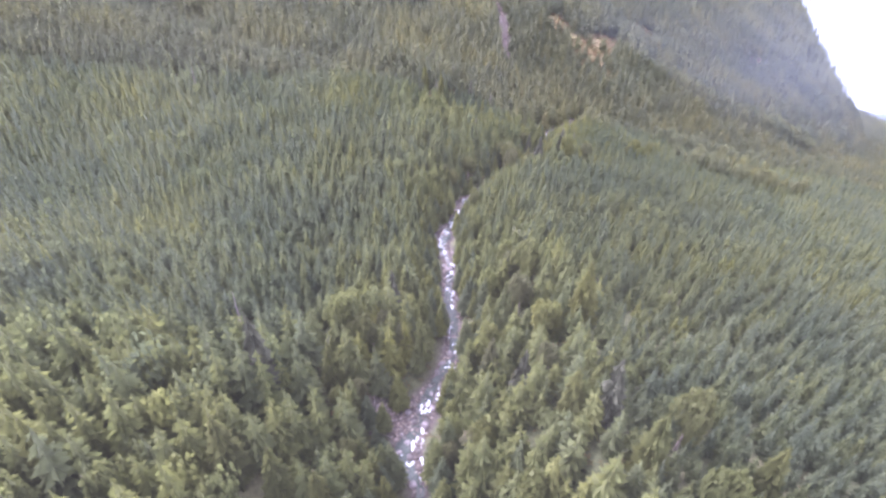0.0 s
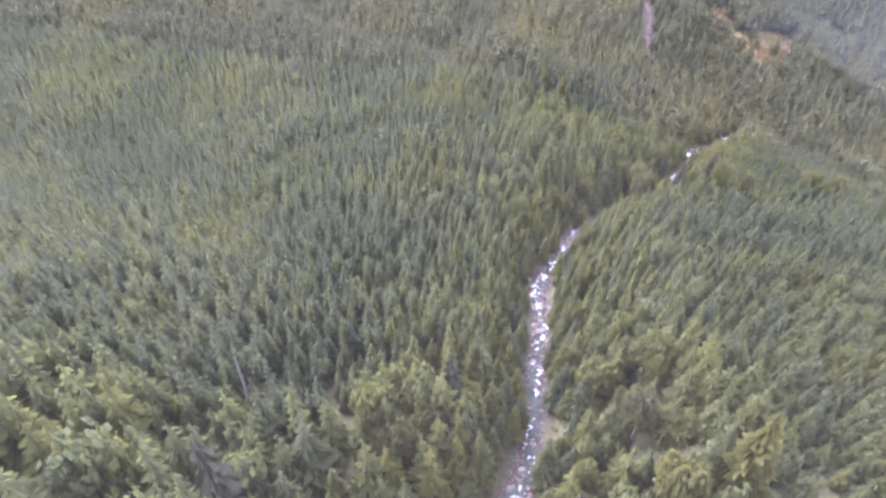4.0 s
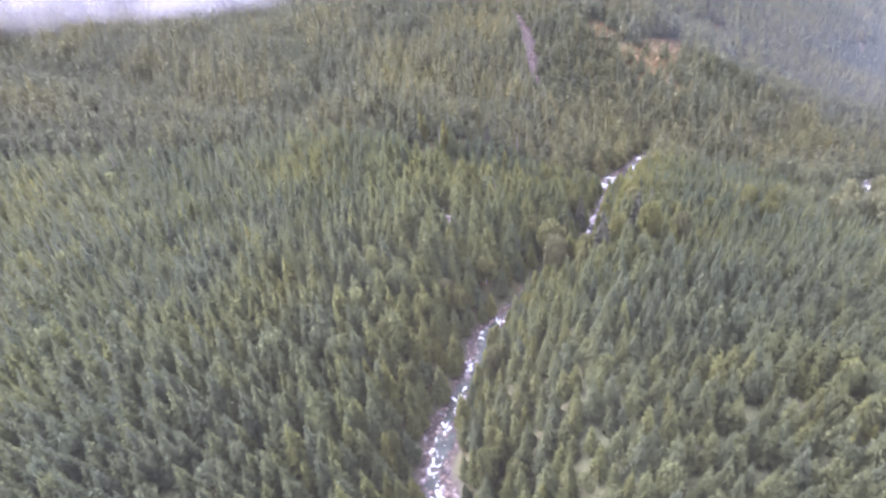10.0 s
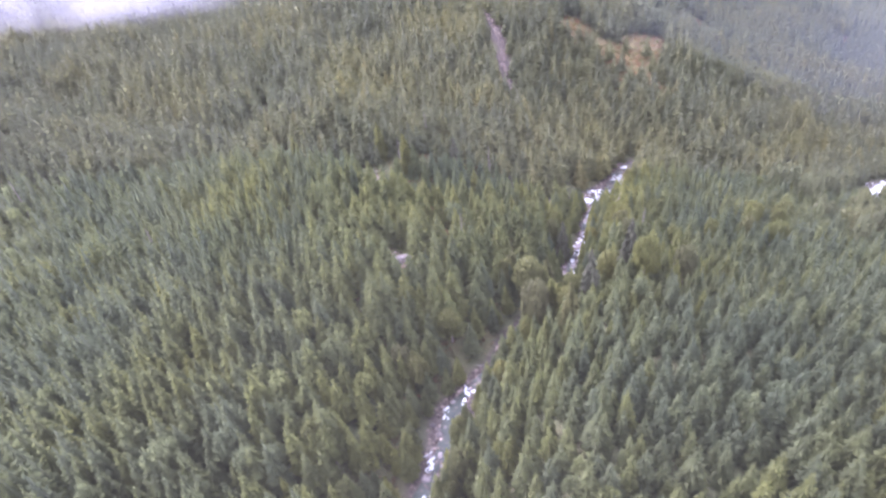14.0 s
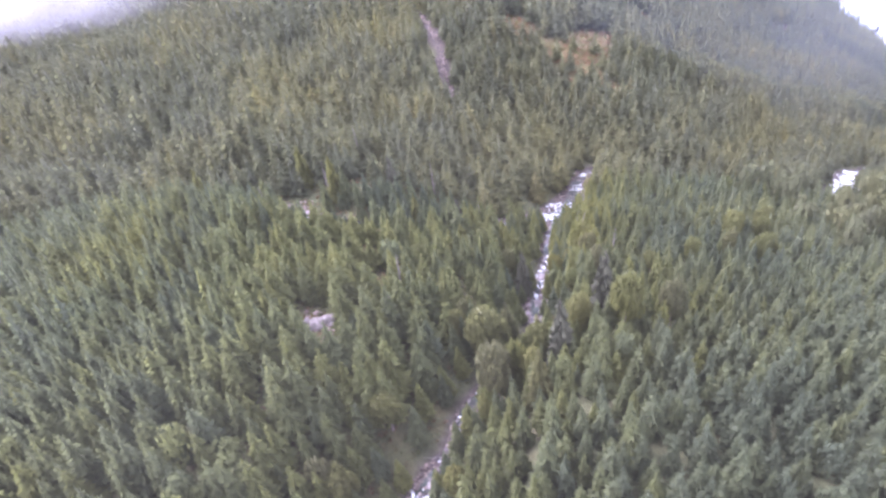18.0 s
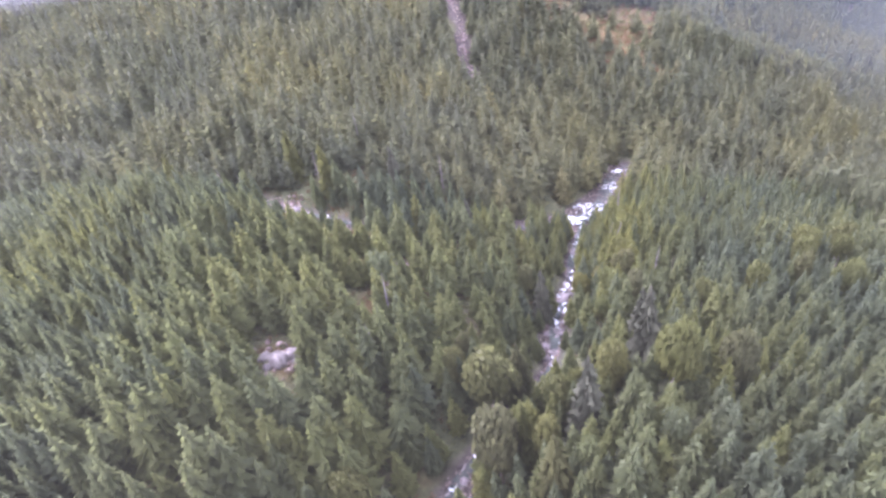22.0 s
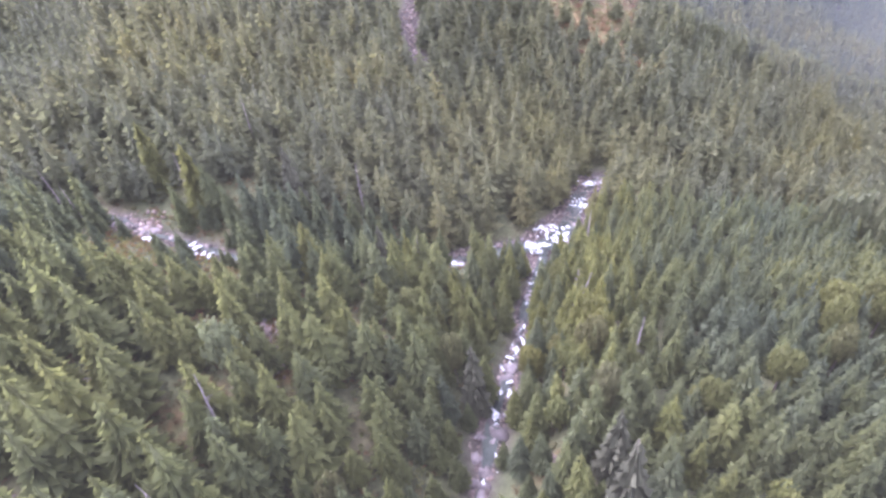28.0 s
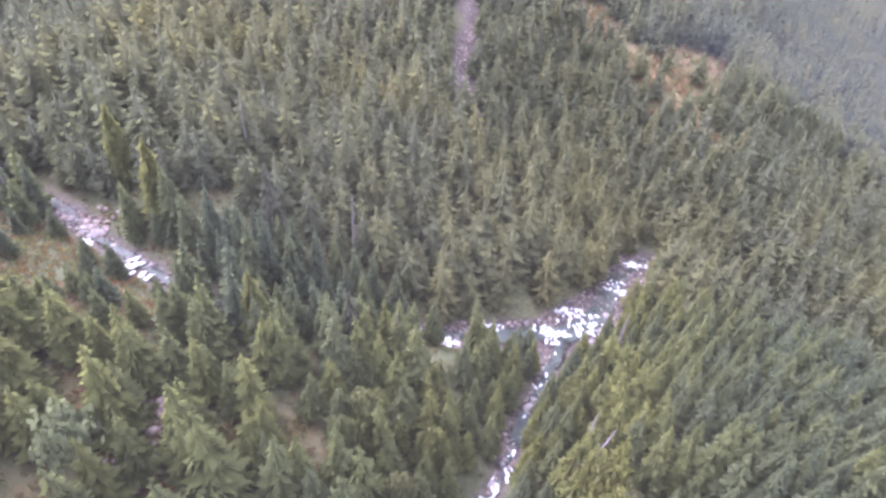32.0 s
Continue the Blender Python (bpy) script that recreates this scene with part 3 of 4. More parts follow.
# the wood goes on behind and beside the flight
ox, oy = stand(rng, -640, 560, -260, 500, 8.5)
keep = ~wedge(ox, oy, 60) | (oy < 30)
keep &= along(CREEK, ox, oy)[0] > 8
ox, oy = ox[keep], oy[keep]
forest("conifer_forest", [conifer(rng, 12) for _ in range(5)], ox, oy, land(ox, oy), rng, 15, 22, "conifer forest going on beyond the valley head", wide=1.5)

# single conifers along the creek, each with its trunk and crown


def trunk_mesh(name, h, r, mat, seg=7, bend=0.0):
    v, f = [], []
    rings = 5
    for i in range(rings):
        k = i / (rings - 1)
        for j in range(seg):
            a = 6.283 * j / seg
            rr = r * (1 - 0.85 * k) * (1.25 if i == 0 else 1)
            v.append((rr * math.cos(a) + bend * h * k * k, rr * math.sin(a), h * k))
    for i in range(rings - 1):
        for j in range(seg):
            a, c = i * seg + j, i * seg + (j + 1) % seg
            f += [(a, c, c + seg), (a, c + seg, a + seg)]
    return fast_mesh(name, v, f, mat, smooth_shade=True)


single_crowns = []
for i in range(10):
    v, f = conifer(rng, 150, low=0.12)
    single_crowns.append(fast_mesh("crown", v[:, :3] * np.array((0.25, 0.25, 1.0)), f, needles_single))
single_trunk = trunk_mesh("trunk", 0.97, 0.016, bark)
idx = np.nonzero(single)[0]
hs, _ = tree_sizes(tx[idx], ty[idx], rng, 11, 17)
for i, h in zip(idx, hs):
    tree = new("conifer_tree")
    tree.matrix_basis = pose(tx[i], ty[i], tz[i] - 0.4, rng.normal(0, 1.5), rng.normal(0, 1.5), rng.uniform(0, 360)) @ Matrix.Scale(h, 4)
    part("trunk", single_trunk, tree)
    part("crown", single_crowns[rng.integers(10)], tree)
    tagged(tree, "grey-green conifer tree standing on the creek bank", "tree", "conifers along the creek")

# broad-leaved trees in the creek bottom and the clearings
leaf_crowns = []
for i in range(6):
    v, f = broadleaf(rng, 1500, 10, 0.46)
    leaf_crowns.append(fast_mesh("crown", v * np.array((0.30, 0.30, 1.0)), f, leaves_single))
leaf_trunk = trunk_mesh("trunk", 0.72, 0.02, bark, bend=0.06)


def leafy_tree(x, y, h, wide=1.0):
    tree = new("broadleaf_tree")
    s = Matrix.Diagonal((h * wide, h * wide, h, 1))
    tree.matrix_basis = pose(x, y, float(land(np.array(x), np.array(y))) - 0.3, 0, 0, rng.uniform(0, 360)) @ s
    part("trunk", leaf_trunk, tree)
    part("crown", leaf_crowns[rng.integers(6)], tree)
    return tagged(tree, "yellow-green broad-leaved tree with a rounded crown by the creek", "tree", "broad-leaved trees of the creek bottom")


for x, y, h in LEAFY:
    leafy_tree(x, y, h, rng.uniform(0.85, 1.1))
made = 0
while made < 56:
    y = rng.uniform(100, 450)
    x = np.interp(y, CREEK[:, 1], CREEK[:, 0]) + rng.choice((-1, 1)) * rng.uniform(9, 26)
    if float(openness(np.array(x), np.array(y))) < 0.4:
        leafy_tree(x, y, rng.uniform(10, 17), rng.uniform(0.85, 1.15))
        made += 1

# large old conifers that overtop the rest
big_crowns = []
for i in range(5):
    v, f = conifer(rng, 330, low=0.08, droop=0.8, ragged=0.5, round_=0.7)
    big_crowns.append(fast_mesh("crown", v[:, :3] * np.array((0.21, 0.21, 1.0)), f, leaves_single))
dying, nt, b = material("dying_needles", 0.9, 0.1)
pos = world_pos(nt)
nt.links.new(ramp(nt, noise_tex(nt, pos, 0.9, 4.0), [(0.3, (0.040, 0.044, 0.027)), (0.7, (0.062, 0.064, 0.040))]), b.inputs["Base Color"])
v, f = conifer(rng, 300, low=0.05, droop=0.9, ragged=0.5, core=0.12, round_=0.6)
dying_crown = fast_mesh("crown", v[:, :3] * np.array((0.19, 0.19, 1.0)), f, dying)
for x, y, h, sick in OLD:
    tree = new("old_conifer")
    tree.matrix_basis = pose(x, y, float(land(np.array(float(x)), np.array(float(y)))) - 0.4, 0, 0, rng.uniform(0, 360)) @ Matrix.Scale(h, 4)
    part("trunk", single_trunk, tree)
    part("crown", dying_crown if sick else big_crowns[rng.integers(5)], tree)
    tagged(tree, "tall thinning grey-brown conifer with drooping boughs" if sick else "tall yellow-green conifer with a broad drooping crown", "tree", "tall old conifers")

# pale alder belts as part of the forest
n = 420
by = rng.uniform(0, 1, n)
bx = 222 + 299 * by + rng.normal(0, 8, n)
byy = 628 + 79 * by + 9 * np.sin(7 * by) + rng.normal(0, 7, n)
bx = np.concatenate([bx, rng.uniform(206, 306, 70)])
byy = np.concatenate([byy, rng.uniform(399, 484, 70)])
n = len(bx)
v, f, t = scatter([broadleaf(rng, 60) for _ in range(5)], rng.integers(0, 5, n), np.stack([bx, byy, land(bx, byy)], 1), rng.uniform(0, 6.28, n), rng.uniform(5, 7.5, n), rng.uniform(15, 24, n), rng.uniform(0, 1, n))
tagged(new("alder_stand", fast_mesh("alder_stand", v, f, needles_old, 0.08 + 0.4 * t)), "pale green broad-leaved trees among the conifers", "forest", kind="stuff")

# low shrubs in the clearings, on the heath slopes and along the banks
sx, sy = stand(rng, -70, 125, 95, 485, 1.25)
k = np.maximum(np.maximum(clearing(sx, sy), 0.35 * tongue(sx, sy) + 0.3 * smooth(sy, 432, 455) + 0.25 * mature(sx, sy) + 0.6 * low_wood(sx, sy)), 0.35 * (1 - smooth(np.abs(along(CREEK, sx, sy)[0] - 11), 2, 6)))
keep = (rng.uniform(0, 1, sx.shape) < 0.9 * k) & (stony(sx, sy) < 0.3)
sx, sy = sx[keep], sy[keep]
hx, hy = stand(rng, 95, 320, 570, 800, 2.8)
keep = rng.uniform(0, 1, hx.shape) < 0.9 * heath_slope(hx, hy)
sx, sy = np.concatenate([sx, hx[keep]]), np.concatenate([sy, hy[keep]])
n = len(sx)
size = rng.uniform(0.7, 1.7, n) * np.where(sy > 560, 1.7, 1.0)
v, f, t = scatter([broadleaf(rng, 26, 3) for _ in range(5)], rng.integers(0, 5, n), np.stack([sx, sy, land(sx, sy) - 0.25 * size], 1), rng.uniform(0, 6.28, n), size, size * 1.3, rng.uniform(0, 1, n))
tagged(new("shrubs", fast_mesh("shrubs", v, f, shrub_leaves, t)), "low rust-brown and olive shrubs in openings", "shrubs", kind="stuff")

# ---------------------------------------------------------------- stones


def bed_spots(rng, n, line, zfun, half, lo, hi, reach=1.15):
    w = rng.uniform(lo, hi, n)
    x, y = np.interp(w, np.arange(len(line)), line[:, 0]), np.interp(w, np.arange(len(line)), line[:, 1])
    d = rng.uniform(-1, 1, n) * half(w) * reach
    i = np.minimum(w.astype(int), len(line) - 2)
    t = line[i + 1] - line[i]
    t = t / np.linalg.norm(t, axis=1)[:, None]
    return x - t[:, 1] * d, y + t[:, 0] * d


stones = [rock_proto(rng) for _ in range(8)]
x1, y1 = bed_spots(rng, 5200, CREEK, creek_z, half_creek, 1.9, len(CREEK) - 1)
x2, y2 = bed_spots(rng, 2400, MAIN, main_z, half_main, 2.5, 13.5)
x6, y6 = bed_spots(rng, 2600, MAIN, main_z, half_main, 6.6, 11.6, 1.2)
x2, y2 = np.concatenate([x2, x6]), np.concatenate([y2, y6])
x3, y3 = -14 + rng.normal(0, 6, 420), 131 + rng.normal(0, 4, 420)
w3 = rng.uniform(0, len(SLIDE) - 1, 500)
x4 = np.interp(w3, np.arange(len(SLIDE)), SLIDE[:, 0]) + rng.normal(0, 1.8, 500)
y4 = np.interp(w3, np.arange(len(SLIDE)), SLIDE[:, 1]) + rng.normal(0, 1.8, 500)
x5, y5 = 2 + rng.normal(0, 4.5, 200), 375 + rng.normal(0, 2.5, 200)
for qx, qy in [(27, 422), (27, 406), (26, 411), (-29, 472), (-22, 471), (84, 387)]:
    x5, y5 = np.concatenate([x5, qx + rng.normal(0, 2.2, 70)]), np.concatenate([y5, qy + rng.normal(0, 2.0, 70)])
cx, cy = np.concatenate([x1, x2, x3, x5, x4]), np.concatenate([y1, y2, y3, y5, y4])
n = len(cx)
size = 0.28 + 0.55 * rng.uniform(0, 1, n) ** 2.5
size[len(x1) + len(x2) + len(x3):n - 500] *= 1.6
size[n - 500:] *= 1.5
v, f, t = scatter(stones, rng.integers(0, 8, n), np.stack([cx, cy, land(cx, cy) + 0.22], 1), rng.uniform(0, 6.28, n), size, size, np.where(np.arange(n) < len(x1) + len(x2) + len(x3), rng.uniform(0, 1, n), rng.uniform(0.6, 1, n)))
tagged(new("cobbles", fast_mesh("cobbles", v, f, cobble_mat, t)), "grey and pinkish cobbles covering the stream beds", "stones", kind="stuff")

boulder_meshes = []
for i in range(7):
    v, f = rock_proto(rng, 5)
    boulder_meshes.append(fast_mesh("boulder", v, f, rock_mat, smooth_shade=False))


pale_meshes = []
for i in range(4):
    v, f = rock_proto(rng, 5)
    pale_meshes.append(fast_mesh("boulder", v, f, pale_rock, smooth_shade=False))


def boulder(x, y, s, label="grey boulder lying in the creek bed", group="boulders of the stream beds", pale=False):
    z = float(land(np.array(x), np.array(y)))
    ob = new("boulder", pale_meshes[rng.integers(4)] if pale else boulder_meshes[rng.integers(7)])
    ob.matrix_basis = pose(x, y, z + 0.22 * s, rng.uniform(-12, 12), rng.uniform(-12, 12), rng.uniform(0, 360)) @ Matrix.Diagonal((s * rng.uniform(0.85, 1.2), s * rng.uniform(0.85, 1.15), s * rng.uniform(0.8, 1.1), 1))
    return tagged(ob, label, "boulder", group)


x1, y1 = bed_spots(rng, 190, CREEK, creek_z, half_creek, 1.9, len(CREEK) - 1, 1.0)
x2, y2 = bed_spots(rng, 150, MAIN, main_z, half_main, 3.0, 12.5, 1.1)
for x, y in zip(np.concatenate([x1, x2]), np.concatenate([y1, y2])):
    boulder(x, y, rng.uniform(0.6, 1.5))
for x, y, s in [(8, 230, 2.3), (81, 422, 2.4), (83, 423, 1.5), (80, 419, 1.8), (75, 402, 2.2), (69, 374, 1.6), (1, 129, 1.8), (93, 454, 2.2), (97, 461, 2.0), (107, 499, 1.9)]:
    boulder(x, y, s, "large dark wet boulder splitting the current")
for x, y, s in [(-1, 374, 3.0), (2, 376, 3.2), (4, 378, 2.4), (-4, 375, 2.2), (0, 373, 2.0), (3, 374, 1.6), (6, 376, 1.5), (-3, 372, 1.4), (-6, 374, 1.2), (21, 426, 1.5), (24, 425, 1.1), (25, 408, 1.2), (23, 416, 1.0), (1, 403, 1.4), (-2, 403, 1.2),
                (-21, 138, 1.3), (-24, 135, 1.1), (-17, 139, 1.0), (-44, 269, 1.6), (-48, 268, 1.2)]:
    boulder(x, y, s, "pale pinkish boulder in a clearing among shrubs", "boulders of the clearings", True)

# ---------------------------------------------------------------- white water


def foam_proto(rng):
    m = 11
    a = np.sort(rng.uniform(0, 6.283, m))
    rad = rng.uniform(0.45, 1.15, m)
    v = [(0, 0, 0.32)] + [(r * 0.62 * math.cos(q), r * 0.62 * math.sin(q), rng.uniform(0.12, 0.3)) for q, r in zip(a, rad)] + [(r * math.cos(q), r * math.sin(q), -0.12) for q, r in zip(a, rad)]
    f = []
    for j in range(m):
        k = (j + 1) % m
        f += [(0, 1 + j, 1 + k), (1 + j, 1 + m + j, 1 + m + k), (1 + j, 1 + m + k, 1 + k)]
    return np.array(v, float) * np.array((2.2, 0.7, 0.8)), np.array(f, int)


foams = [foam_proto(rng) for _ in range(8)]
FALLS = [(-3, 114), (1, 117), (-2, 122), (0, 127), (1, 135), (5, 142), (10, 158), (12, 169), (9, 178), (11, 210), (9, 229), (10, 232), (5, 245), (2, 254), (4, 260), (6, 270), (9, 281), (12, 298), (16, 315), (22, 322), (26, 326), (32, 331),
         (68, 372), (74, 394), (75, 407), (80, 414), (81, 423), (84, 427), (87, 433), (97, 464), (102, 485)]
px, py = [], []
for x, y in FALLS:
    m = rng.integers(5, 9)
    px += list(x + rng.normal(0, 1.0, m))
    py += list(y + rng.normal(0, 2.2, m))
# rapids of the river: x, y, count, spread across, spread along
RAPIDS = [(72, 467, 16, 2.2, 1.6), (71, 471, 10, 1.5, 1.2), (83, 485, 10, 2, 1), (105, 491, 18, 4, 1.5), (100, 490, 12, 3, 1), (116, 499, 10, 1.5, 3), (112, 495, 9, 2.5, 2), (129, 522, 16, 1.5, 3), (140, 541, 18, 2.5, 1.5), (-21, 463, 16, 1.6, 1), (-19, 463, 10, 1, 1), (-6, 460, 8, 1, 1)]
RAPIDS += [(-2, 457, 7, 1, 1), (11, 451, 8, 0.6, 1.5), (-40, 466, 6, 1, 1), (110, 503, 14, 3, 2), (186, 526, 8, 2, 1), (285, 502, 18, 3, 4), (297, 513, 16, 3, 5), (308, 526, 20, 3, 6), (322, 539, 14, 3, 6), (347, 563, 20, 4, 5), (380, 581, 18, 5, 4), (423, 607, 18, 6, 4), (466, 638, 18, 6, 5)]
for x, y, m, a, c in RAPIDS:
    m = m * 3 // 2
    px += list(x + rng.normal(0, a, m))
    py += list(y + rng.normal(0, c, m))
a, c = bed_spots(rng, 55, CREEK, creek_z, half_creek, 1.9, len(CREEK) - 1, 0.5)
px, py = np.concatenate([px, a]), np.concatenate([py, c])
dc, wc = along(CREEK, px, py)
dm, wm = along(MAIN, px, py)
pz = np.where(dc < dm, creek_z(wc), main_z(wm)) - 0.25
n = len(px)
size = rng.uniform(0.28, 0.85, n) * np.where(px > 260, 1.6, 1.0)
v, f, t = scatter(foams, rng.integers(0, 8, n), np.stack([px, py, pz], 1), rng.normal(1.5, 0.7, n), size, np.minimum(size, 1.0), rng.uniform(0, 1, n))
tagged(new("white_water", fast_mesh("white_water", v, f, foam_mat, t, True)), "white foaming rapids and small falls in the stream", "rapids", kind="stuff")

# ---------------------------------------------------------------- dead trees and logs


def snag(x, y, h, lean_x, lean_y, label):
    ob = new("dead_tree")
    ob.matrix_basis = pose(x, y, float(land(np.array(x), np.array(y))) - 0.3, lean_y, lean_x, rng.uniform(0, 30))
    part("trunk", trunk_mesh("trunk", h, 0.022 * h, dead_wood, bend=0.02), ob)
    for i in range(9):
        k = 0.35 + 0.06 * i
        a = rng.uniform(0, 6.28)
        b = new("branch", trunk_mesh("branch", rng.uniform(0.08, 0.16) * h * (1.2 - k), 0.005 * h, dead_wood, 5))
        b.parent = ob
        b.matrix_basis = Matrix.Translation((0.02 * h * k * k, 0, h * k)) @ pose(0, 0, 0, 0, 78, math.degrees(a))
    return tagged(ob, label, "dead tree", "dead trees")


BARE = "bare bleached dead tree trunk standing among conifers"
for x, y, h, lx, ly in [(24, 377, 17, -7, 0), (25, 392, 20, 2, 0), (-69, 155, 24, 0, 0), (-38, 107, 12, 0, 0), (106, 409, 15, 6, 0), (116, 473, 19, 3, 0), (99, 431, 18, 3, 0), (-49, 479, 17, -6, 0), (-36, 467, 15, -5, 0), (95, 423, 22, 15, 4),
                        (-8, 476, 18, 0, 0), (42, 484, 19, 1, 0), (7, 502, 20, 0, 0), (61, 449, 16, -2, 0), (-112, 396, 18, 2, 0), (-221, 457, 22, 0, 0)]:
    snag(x, y, h, lx, ly, BARE)

log_mesh = trunk_mesh("log", 1.0, 0.035, dead_wood)
for i in range(30):
    if i < 16:
        x, y = -14 + rng.normal(0, 5), 131 + rng.normal(0, 3.5)
    else:
        w = rng.uniform(2, len(CREEK) - 1)
        x, y = np.interp(w, np.arange(len(CREEK)), CREEK[:, 0]) + rng.uniform(-5, 5), np.interp(w, np.arange(len(CREEK)), CREEK[:, 1])
    s = rng.uniform(4, 9)
    q = rng.uniform(0, 360)
    ex, ey = x + s * math.sin(math.radians(q)), y - s * math.cos(math.radians(q))
    z0, z1 = float(land(np.array(x), np.array(y))), float(land(np.array(ex), np.array(ey)))
    ob = new("driftwood_log", log_mesh)
    ob.matrix_basis = pose(x, y, z0 + 0.25, 90 - math.degrees(math.atan2(z1 - z0, s)), 0, q) @ Matrix.Scale(s, 4)
    tagged(ob, "weathered driftwood log lying across the stones", "log", "driftwood logs")

# ---------------------------------------------------------------- distance and weather


RIDGE = [(1338, 1813, -594), (1397, 1796, -542), (1465, 1772, -517), (1518, 1749, -507), (1564, 1720, -508), (1760, 1595, -497), (2139, 1359, -481)]
PEAKS = [(1761, 3117, -266), (2058, 2931, -428), (2188, 2822, -548), (2312, 2728, -622), (2443, 2616, -702), (2665, 2406, -794), (2861, 2221, -811)]

def ridge_mesh(name, pts, depth, mat, seed):
    """A far ridge: a crest line with a rough slope towards the viewer."""
    r = np.random.default_rng(seed)
    pts = np.array(pts, float)
    m = 90
    k = np.linspace(0, len(pts) - 1, m)
    crest = np.stack([np.interp(k, np.arange(len(pts)), pts[:, i]) for i in range(3)], 1)
    rows_ = 26
    v, f = [], []
    for i in range(rows_):
        d = i / (rows_ - 1)
        for j in range(m):
            p = crest[j]
            jag = r.normal(0, 6) * (0.5 + d)
            v.append((p[0] - depth[0] * d, p[1] - depth[1] * d, p[2] - depth[2] * d ** 0.9 + jag))
    for i in range(rows_ - 1):
        for j in range(m - 1):
            a = i * m + j
            f += [(a, a + 1, a + m + 1), (a, a + m + 1, a + m)]
    return fast_mesh(name, v, f, mat)


# far forest: distance haze is put into the blue-grey base colour
far_haze_mat, nt, b = material("far_forest_haze_tint", 0.9, 0.1)
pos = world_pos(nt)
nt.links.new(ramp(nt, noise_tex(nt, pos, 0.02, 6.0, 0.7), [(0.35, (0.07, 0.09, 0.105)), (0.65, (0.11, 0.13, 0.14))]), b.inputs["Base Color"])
# far rock and snow, paled and blued in the colour to stand for haze
peak_haze_mat, nt, b = material("far_rock_snow_haze_tint", 0.9, 0.1)
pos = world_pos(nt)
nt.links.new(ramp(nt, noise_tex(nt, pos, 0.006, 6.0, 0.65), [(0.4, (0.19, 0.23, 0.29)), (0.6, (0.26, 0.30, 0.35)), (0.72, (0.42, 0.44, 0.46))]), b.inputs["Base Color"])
tagged(new("backdrop_ridge", ridge_mesh("backdrop_ridge", RIDGE, (250, 420, 420), far_haze_mat, 1)), "dark forested ridge across the far valley, coloured blue-grey as if hazy", "ridge", kind="structure")
tagged(new("backdrop_mountain", ridge_mesh("backdrop_mountain", PEAKS, (350, 600, 420), peak_haze_mat, 2)), "far mountain under cloud, haze put into its pale blue colour", "mountain", kind="structure")


def vapour(name, strength, low, high, scale, colour, glow=0.0):
    """Cloud: white scattering that thins out to nothing towards the rim of the puff and in wisps."""
    m = bpy.data.materials.new(name)
    m.use_nodes = True
    nt = m.node_tree
    nt.nodes.clear()
    out = nt.nodes.new("ShaderNodeOutputMaterial")
    co = nt.nodes.new("ShaderNodeTexCoord")
    ln = nt.nodes.new("ShaderNodeVectorMath")
    ln.operation = "LENGTH"
    nt.links.new(co.outputs["Object"], ln.inputs[0])
    nz = noise_tex(nt, world_pos(nt), scale, 4.0, 0.55)
    add = nt.nodes.new("ShaderNodeMath")
    add.operation = "MULTIPLY_ADD"
    nt.links.new(nz, add.inputs[0])
    add.inputs[1].default_value = 0.9
    nt.links.new(ln.outputs["Value"], add.inputs[2])
    mp = nt.nodes.new("ShaderNodeMapRange")
    mp.interpolation_type = "SMOOTHSTEP"
    nt.links.new(add.outputs[0], mp.inputs[0])
    mp.inputs[1].default_value, mp.inputs[2].default_value, mp.inputs[3].default_value, mp.inputs[4].default_value = low, high, strength, 0.0
    tr = nt.nodes.new("ShaderNodeBsdfTransparent")
    di = nt.nodes.new("ShaderNodeBsdfDiffuse")
    di.inputs["Color"].default_value = (*colour, 1)
    tl = nt.nodes.new("ShaderNodeBsdfTranslucent")
    tl.inputs["Color"].default_value = (*colour, 1)
    both = nt.nodes.new("ShaderNodeAddShader")
    nt.links.new(di.outputs[0], both.inputs[0])
    nt.links.new(tl.outputs[0], both.inputs[1])
    mx_ = nt.nodes.new("ShaderNodeMixShader")
    nt.links.new(mp.outputs[0], mx_.inputs[0])
    nt.links.new(tr.outputs[0], mx_.inputs[1])
    nt.links.new(both.outputs[0], mx_.inputs[2])
    nt.links.new(mx_.outputs[0], out.inputs["Surface"])
    return m


cloud_mat = vapour("cloud_vapour", 0.5, 0.1, 1.35, 0.016, (0.20, 0.203, 0.21))
haze_mat = vapour("haze_vapour", 0.034, 0.2, 1.5, 0.004, (0.16, 0.20, 0.27))
wisp_mat = vapour("wisp_vapour", 0.32, 0.4, 1.35, 0.02, (0.24, 0.245, 0.25))


def puff(name, places, mat, label, seed):
    """A bank of cloud of several overlapping curved veils."""
    r = np.random.default_rng(seed)
    base = new(name)
    for x, y, z, sx_, sz_ in places:
        v, f = [], []
        for i in range(13):
            for j in range(13):
                a, c = i / 6 - 1, j / 6 - 1
                v.append((a, 0.35 * (a * a + c * c) + r.normal(0, 0.03), c))
        for i in range(12):
            for j in range(12):
                q = i * 13 + j
                f += [(q, q + 1, q + 14), (q, q + 14, q + 13)]
        ob = new("veil", fast_mesh("veil", v, f, mat, smooth_shade=True))
        ob.matrix_basis = pose(x, y, z, r.uniform(-8, 8), 0, r.uniform(-12, 12)) @ Matrix.Diagonal((sx_, 60, sz_, 1))
        ob.visible_shadow = False
        ob.parent = base
    return tagged(base, label, "cloud")


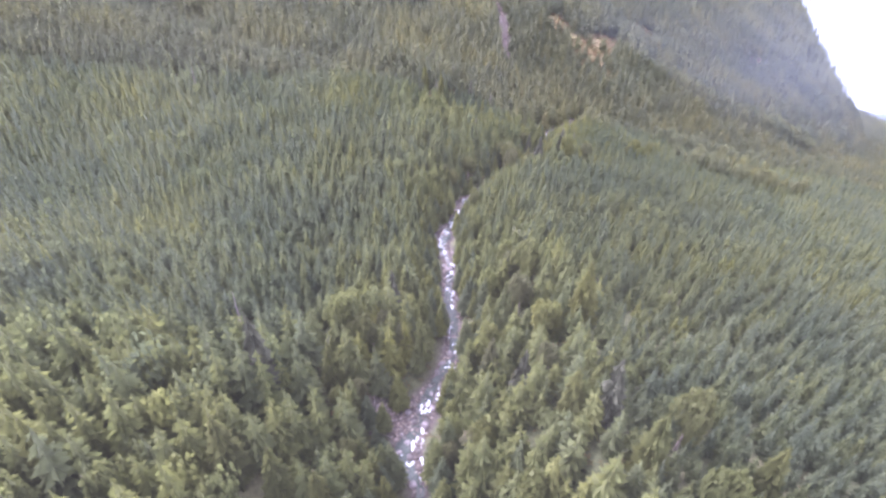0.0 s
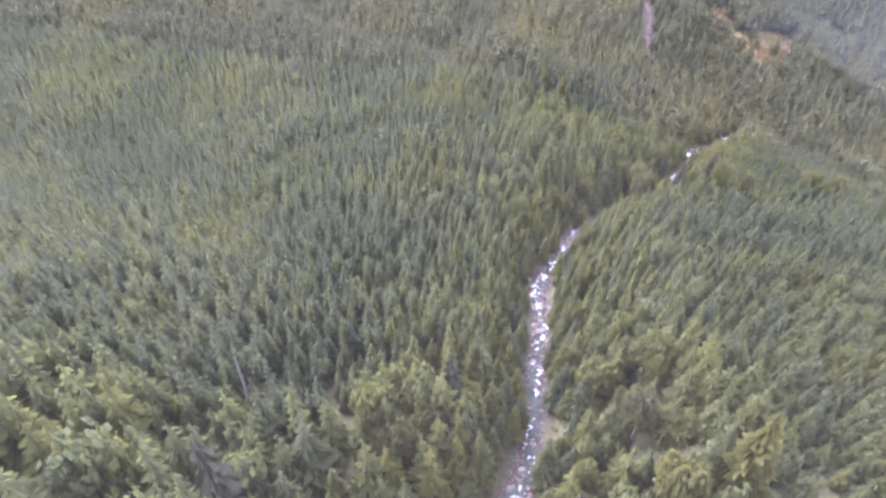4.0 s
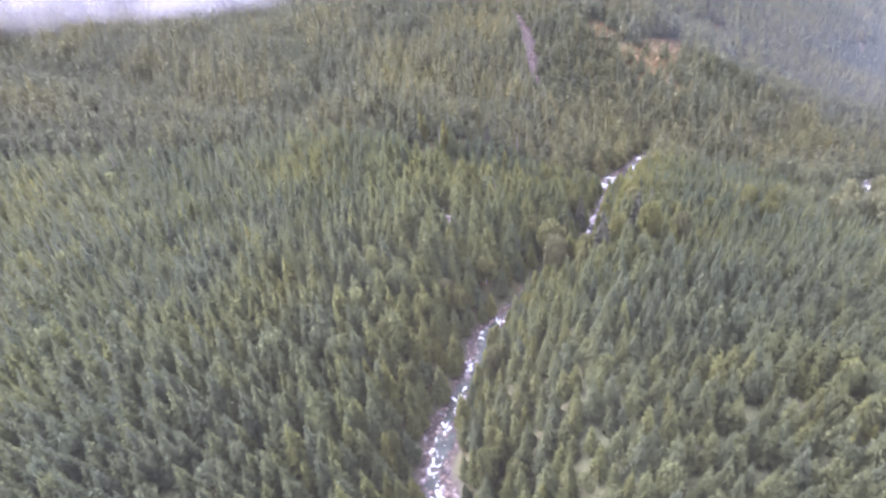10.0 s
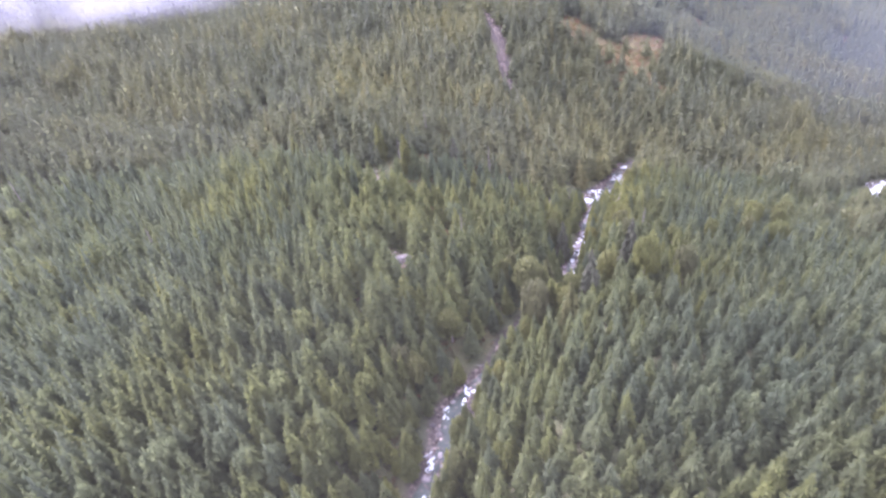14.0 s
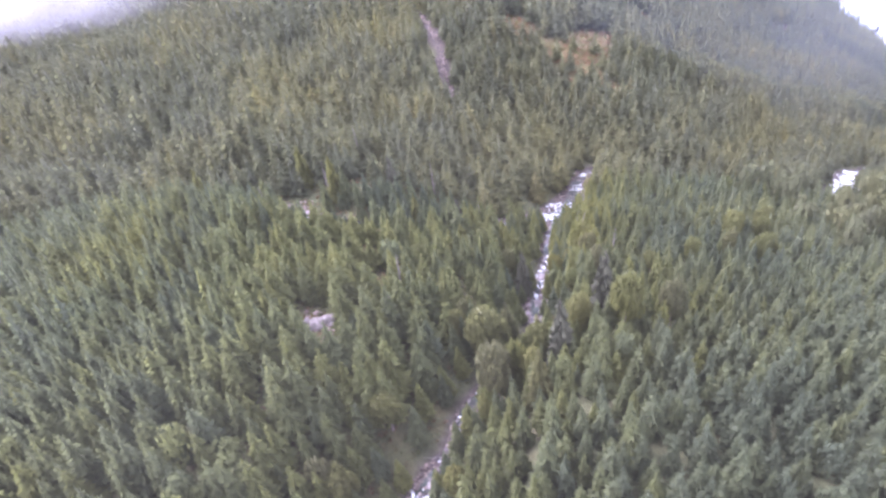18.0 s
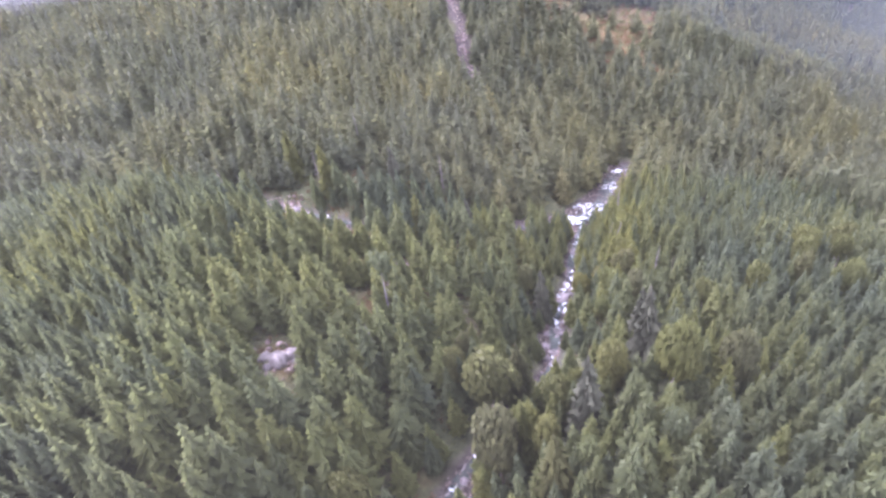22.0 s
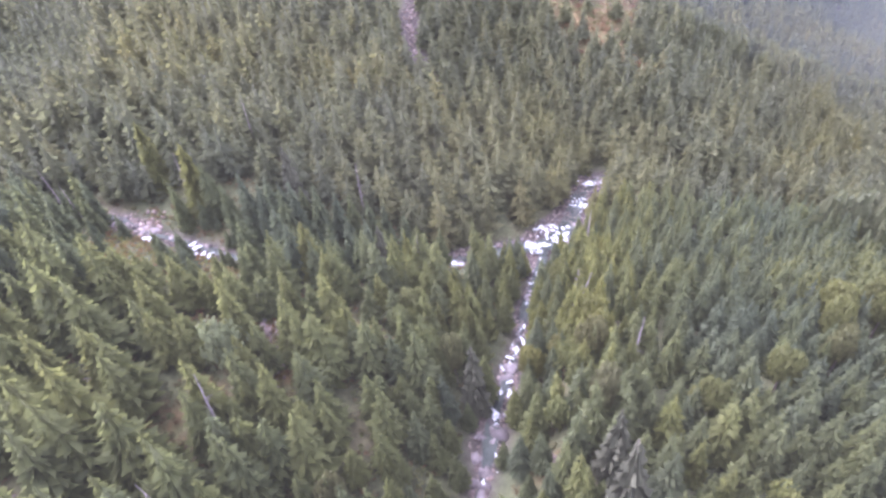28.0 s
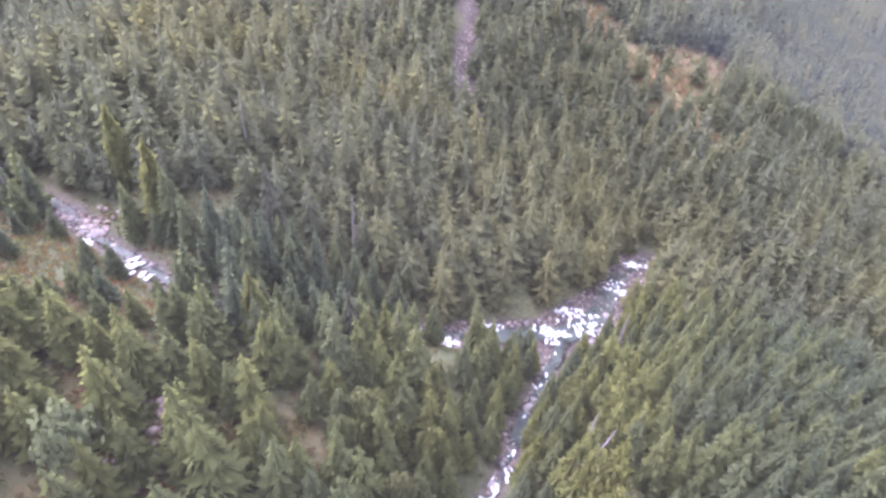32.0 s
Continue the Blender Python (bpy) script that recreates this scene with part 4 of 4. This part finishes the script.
# name, veils (x, y, z, half width, half height), material, label, seed
CLOUDS = [
    ("cloud", [(-278, 688, 63, 190, 62), (-219, 704, 57, 130, 54), (-396, 678, 73, 190, 65), (-533, 667, 76, 180, 60), (-151, 717, 79, 130, 50)], cloud_mat, "low grey-white cloud hanging on the forested slope", 5),
    ("mist_wisp", [(856, 1106, -221, 30, 50), (871, 1131, -189, 36, 55), (841, 1088, -242, 26, 40)], wisp_mat, "white wisp of mist beside the cliff", 6),
    ("valley_haze", [(352, 623, -85, 420, 170), (463, 700, -88, 460, 210), (576, 786, -88, 460, 240)], haze_mat, "thin bluish haze before the mountain side", 7),
]
for args in CLOUDS:
    puff(*args)

# an added see-through sheet over the whole valley's canopy, lifting the darks like haze
haze_sheet_mat = bpy.data.materials.new("thin_haze_sheet")
haze_sheet_mat.use_nodes = True
nt = haze_sheet_mat.node_tree
nt.nodes.clear()
out = nt.nodes.new("ShaderNodeOutputMaterial")
clear, white, back = nt.nodes.new("ShaderNodeBsdfTransparent"), nt.nodes.new("ShaderNodeBsdfDiffuse"), nt.nodes.new("ShaderNodeBsdfTranslucent")
for n_ in (white, back):
    n_.inputs["Color"].default_value = (0.104, 0.104, 0.084, 1)
both, veil_mix = nt.nodes.new("ShaderNodeAddShader"), nt.nodes.new("ShaderNodeMixShader")
nt.links.new(white.outputs[0], both.inputs[0])
nt.links.new(back.outputs[0], both.inputs[1])
nt.links.new(ramp(nt, noise_tex(nt, world_pos(nt), 0.006, 3.0), [(0.3, (0.018, 0.018, 0.018)), (0.7, (0.036, 0.036, 0.036))]), veil_mix.inputs[0])
nt.links.new(clear.outputs[0], veil_mix.inputs[1])
nt.links.new(both.outputs[0], veil_mix.inputs[2])
nt.links.new(veil_mix.outputs[0], out.inputs["Surface"])
qx, qy = np.meshgrid(np.arange(-700, 1001, 20.0), np.arange(40, 1241, 20.0))
qz = hills(qx, qy) + 38
for _ in range(6):
    pad = np.pad(qz, 1, mode="edge")
    qz = (pad[:-2, 1:-1] + pad[2:, 1:-1] + pad[1:-1, :-2] + pad[1:-1, 2:] + 2 * qz) / 6
k = qx.shape[1]
i = np.arange((qx.shape[0] - 1) * k).reshape(-1, k)[:, :-1].ravel()
mist = new("mist_layer", fast_mesh("mist_layer", np.stack([qx.ravel(), qy.ravel(), qz.ravel()], 1), np.concatenate([np.stack([i, i + 1, i + k + 1], 1), np.stack([i, i + k + 1, i + k], 1)]), haze_sheet_mat, smooth_shade=True))
mist.visible_shadow = False
tagged(mist, "thin see-through sheet over the forest canopy, added to pale its darks like haze", "mist", kind="stuff")

# overcast sky seen low over the far valley
sky_mat, nt, b = material("overcast_sky", 1.0, 0.0)
pos = world_pos(nt)
b.inputs["Base Color"].default_value = (0.0, 0.0, 0.0, 1)
nt.links.new(ramp(nt, noise_tex(nt, pos, 0.0012, 3.0), [(0.3, (0.80, 0.86, 0.95)), (0.7, (1.0, 0.99, 0.97))]), b.inputs["Emission Color"])
b.inputs["Emission Strength"].default_value = 0.085
px0, py0 = 2250, 3780
v = [(px0 + a * 0.848 * 1500, py0 - a * 0.53 * 1500, z) for z in (-2000, 700) for a in (-1, 1)]
tagged(new("backdrop_sky", fast_mesh("backdrop_sky", v, [(0, 1, 3), (0, 3, 2)], sky_mat)), "bright overcast sky low over the far valley", "sky", kind="structure")
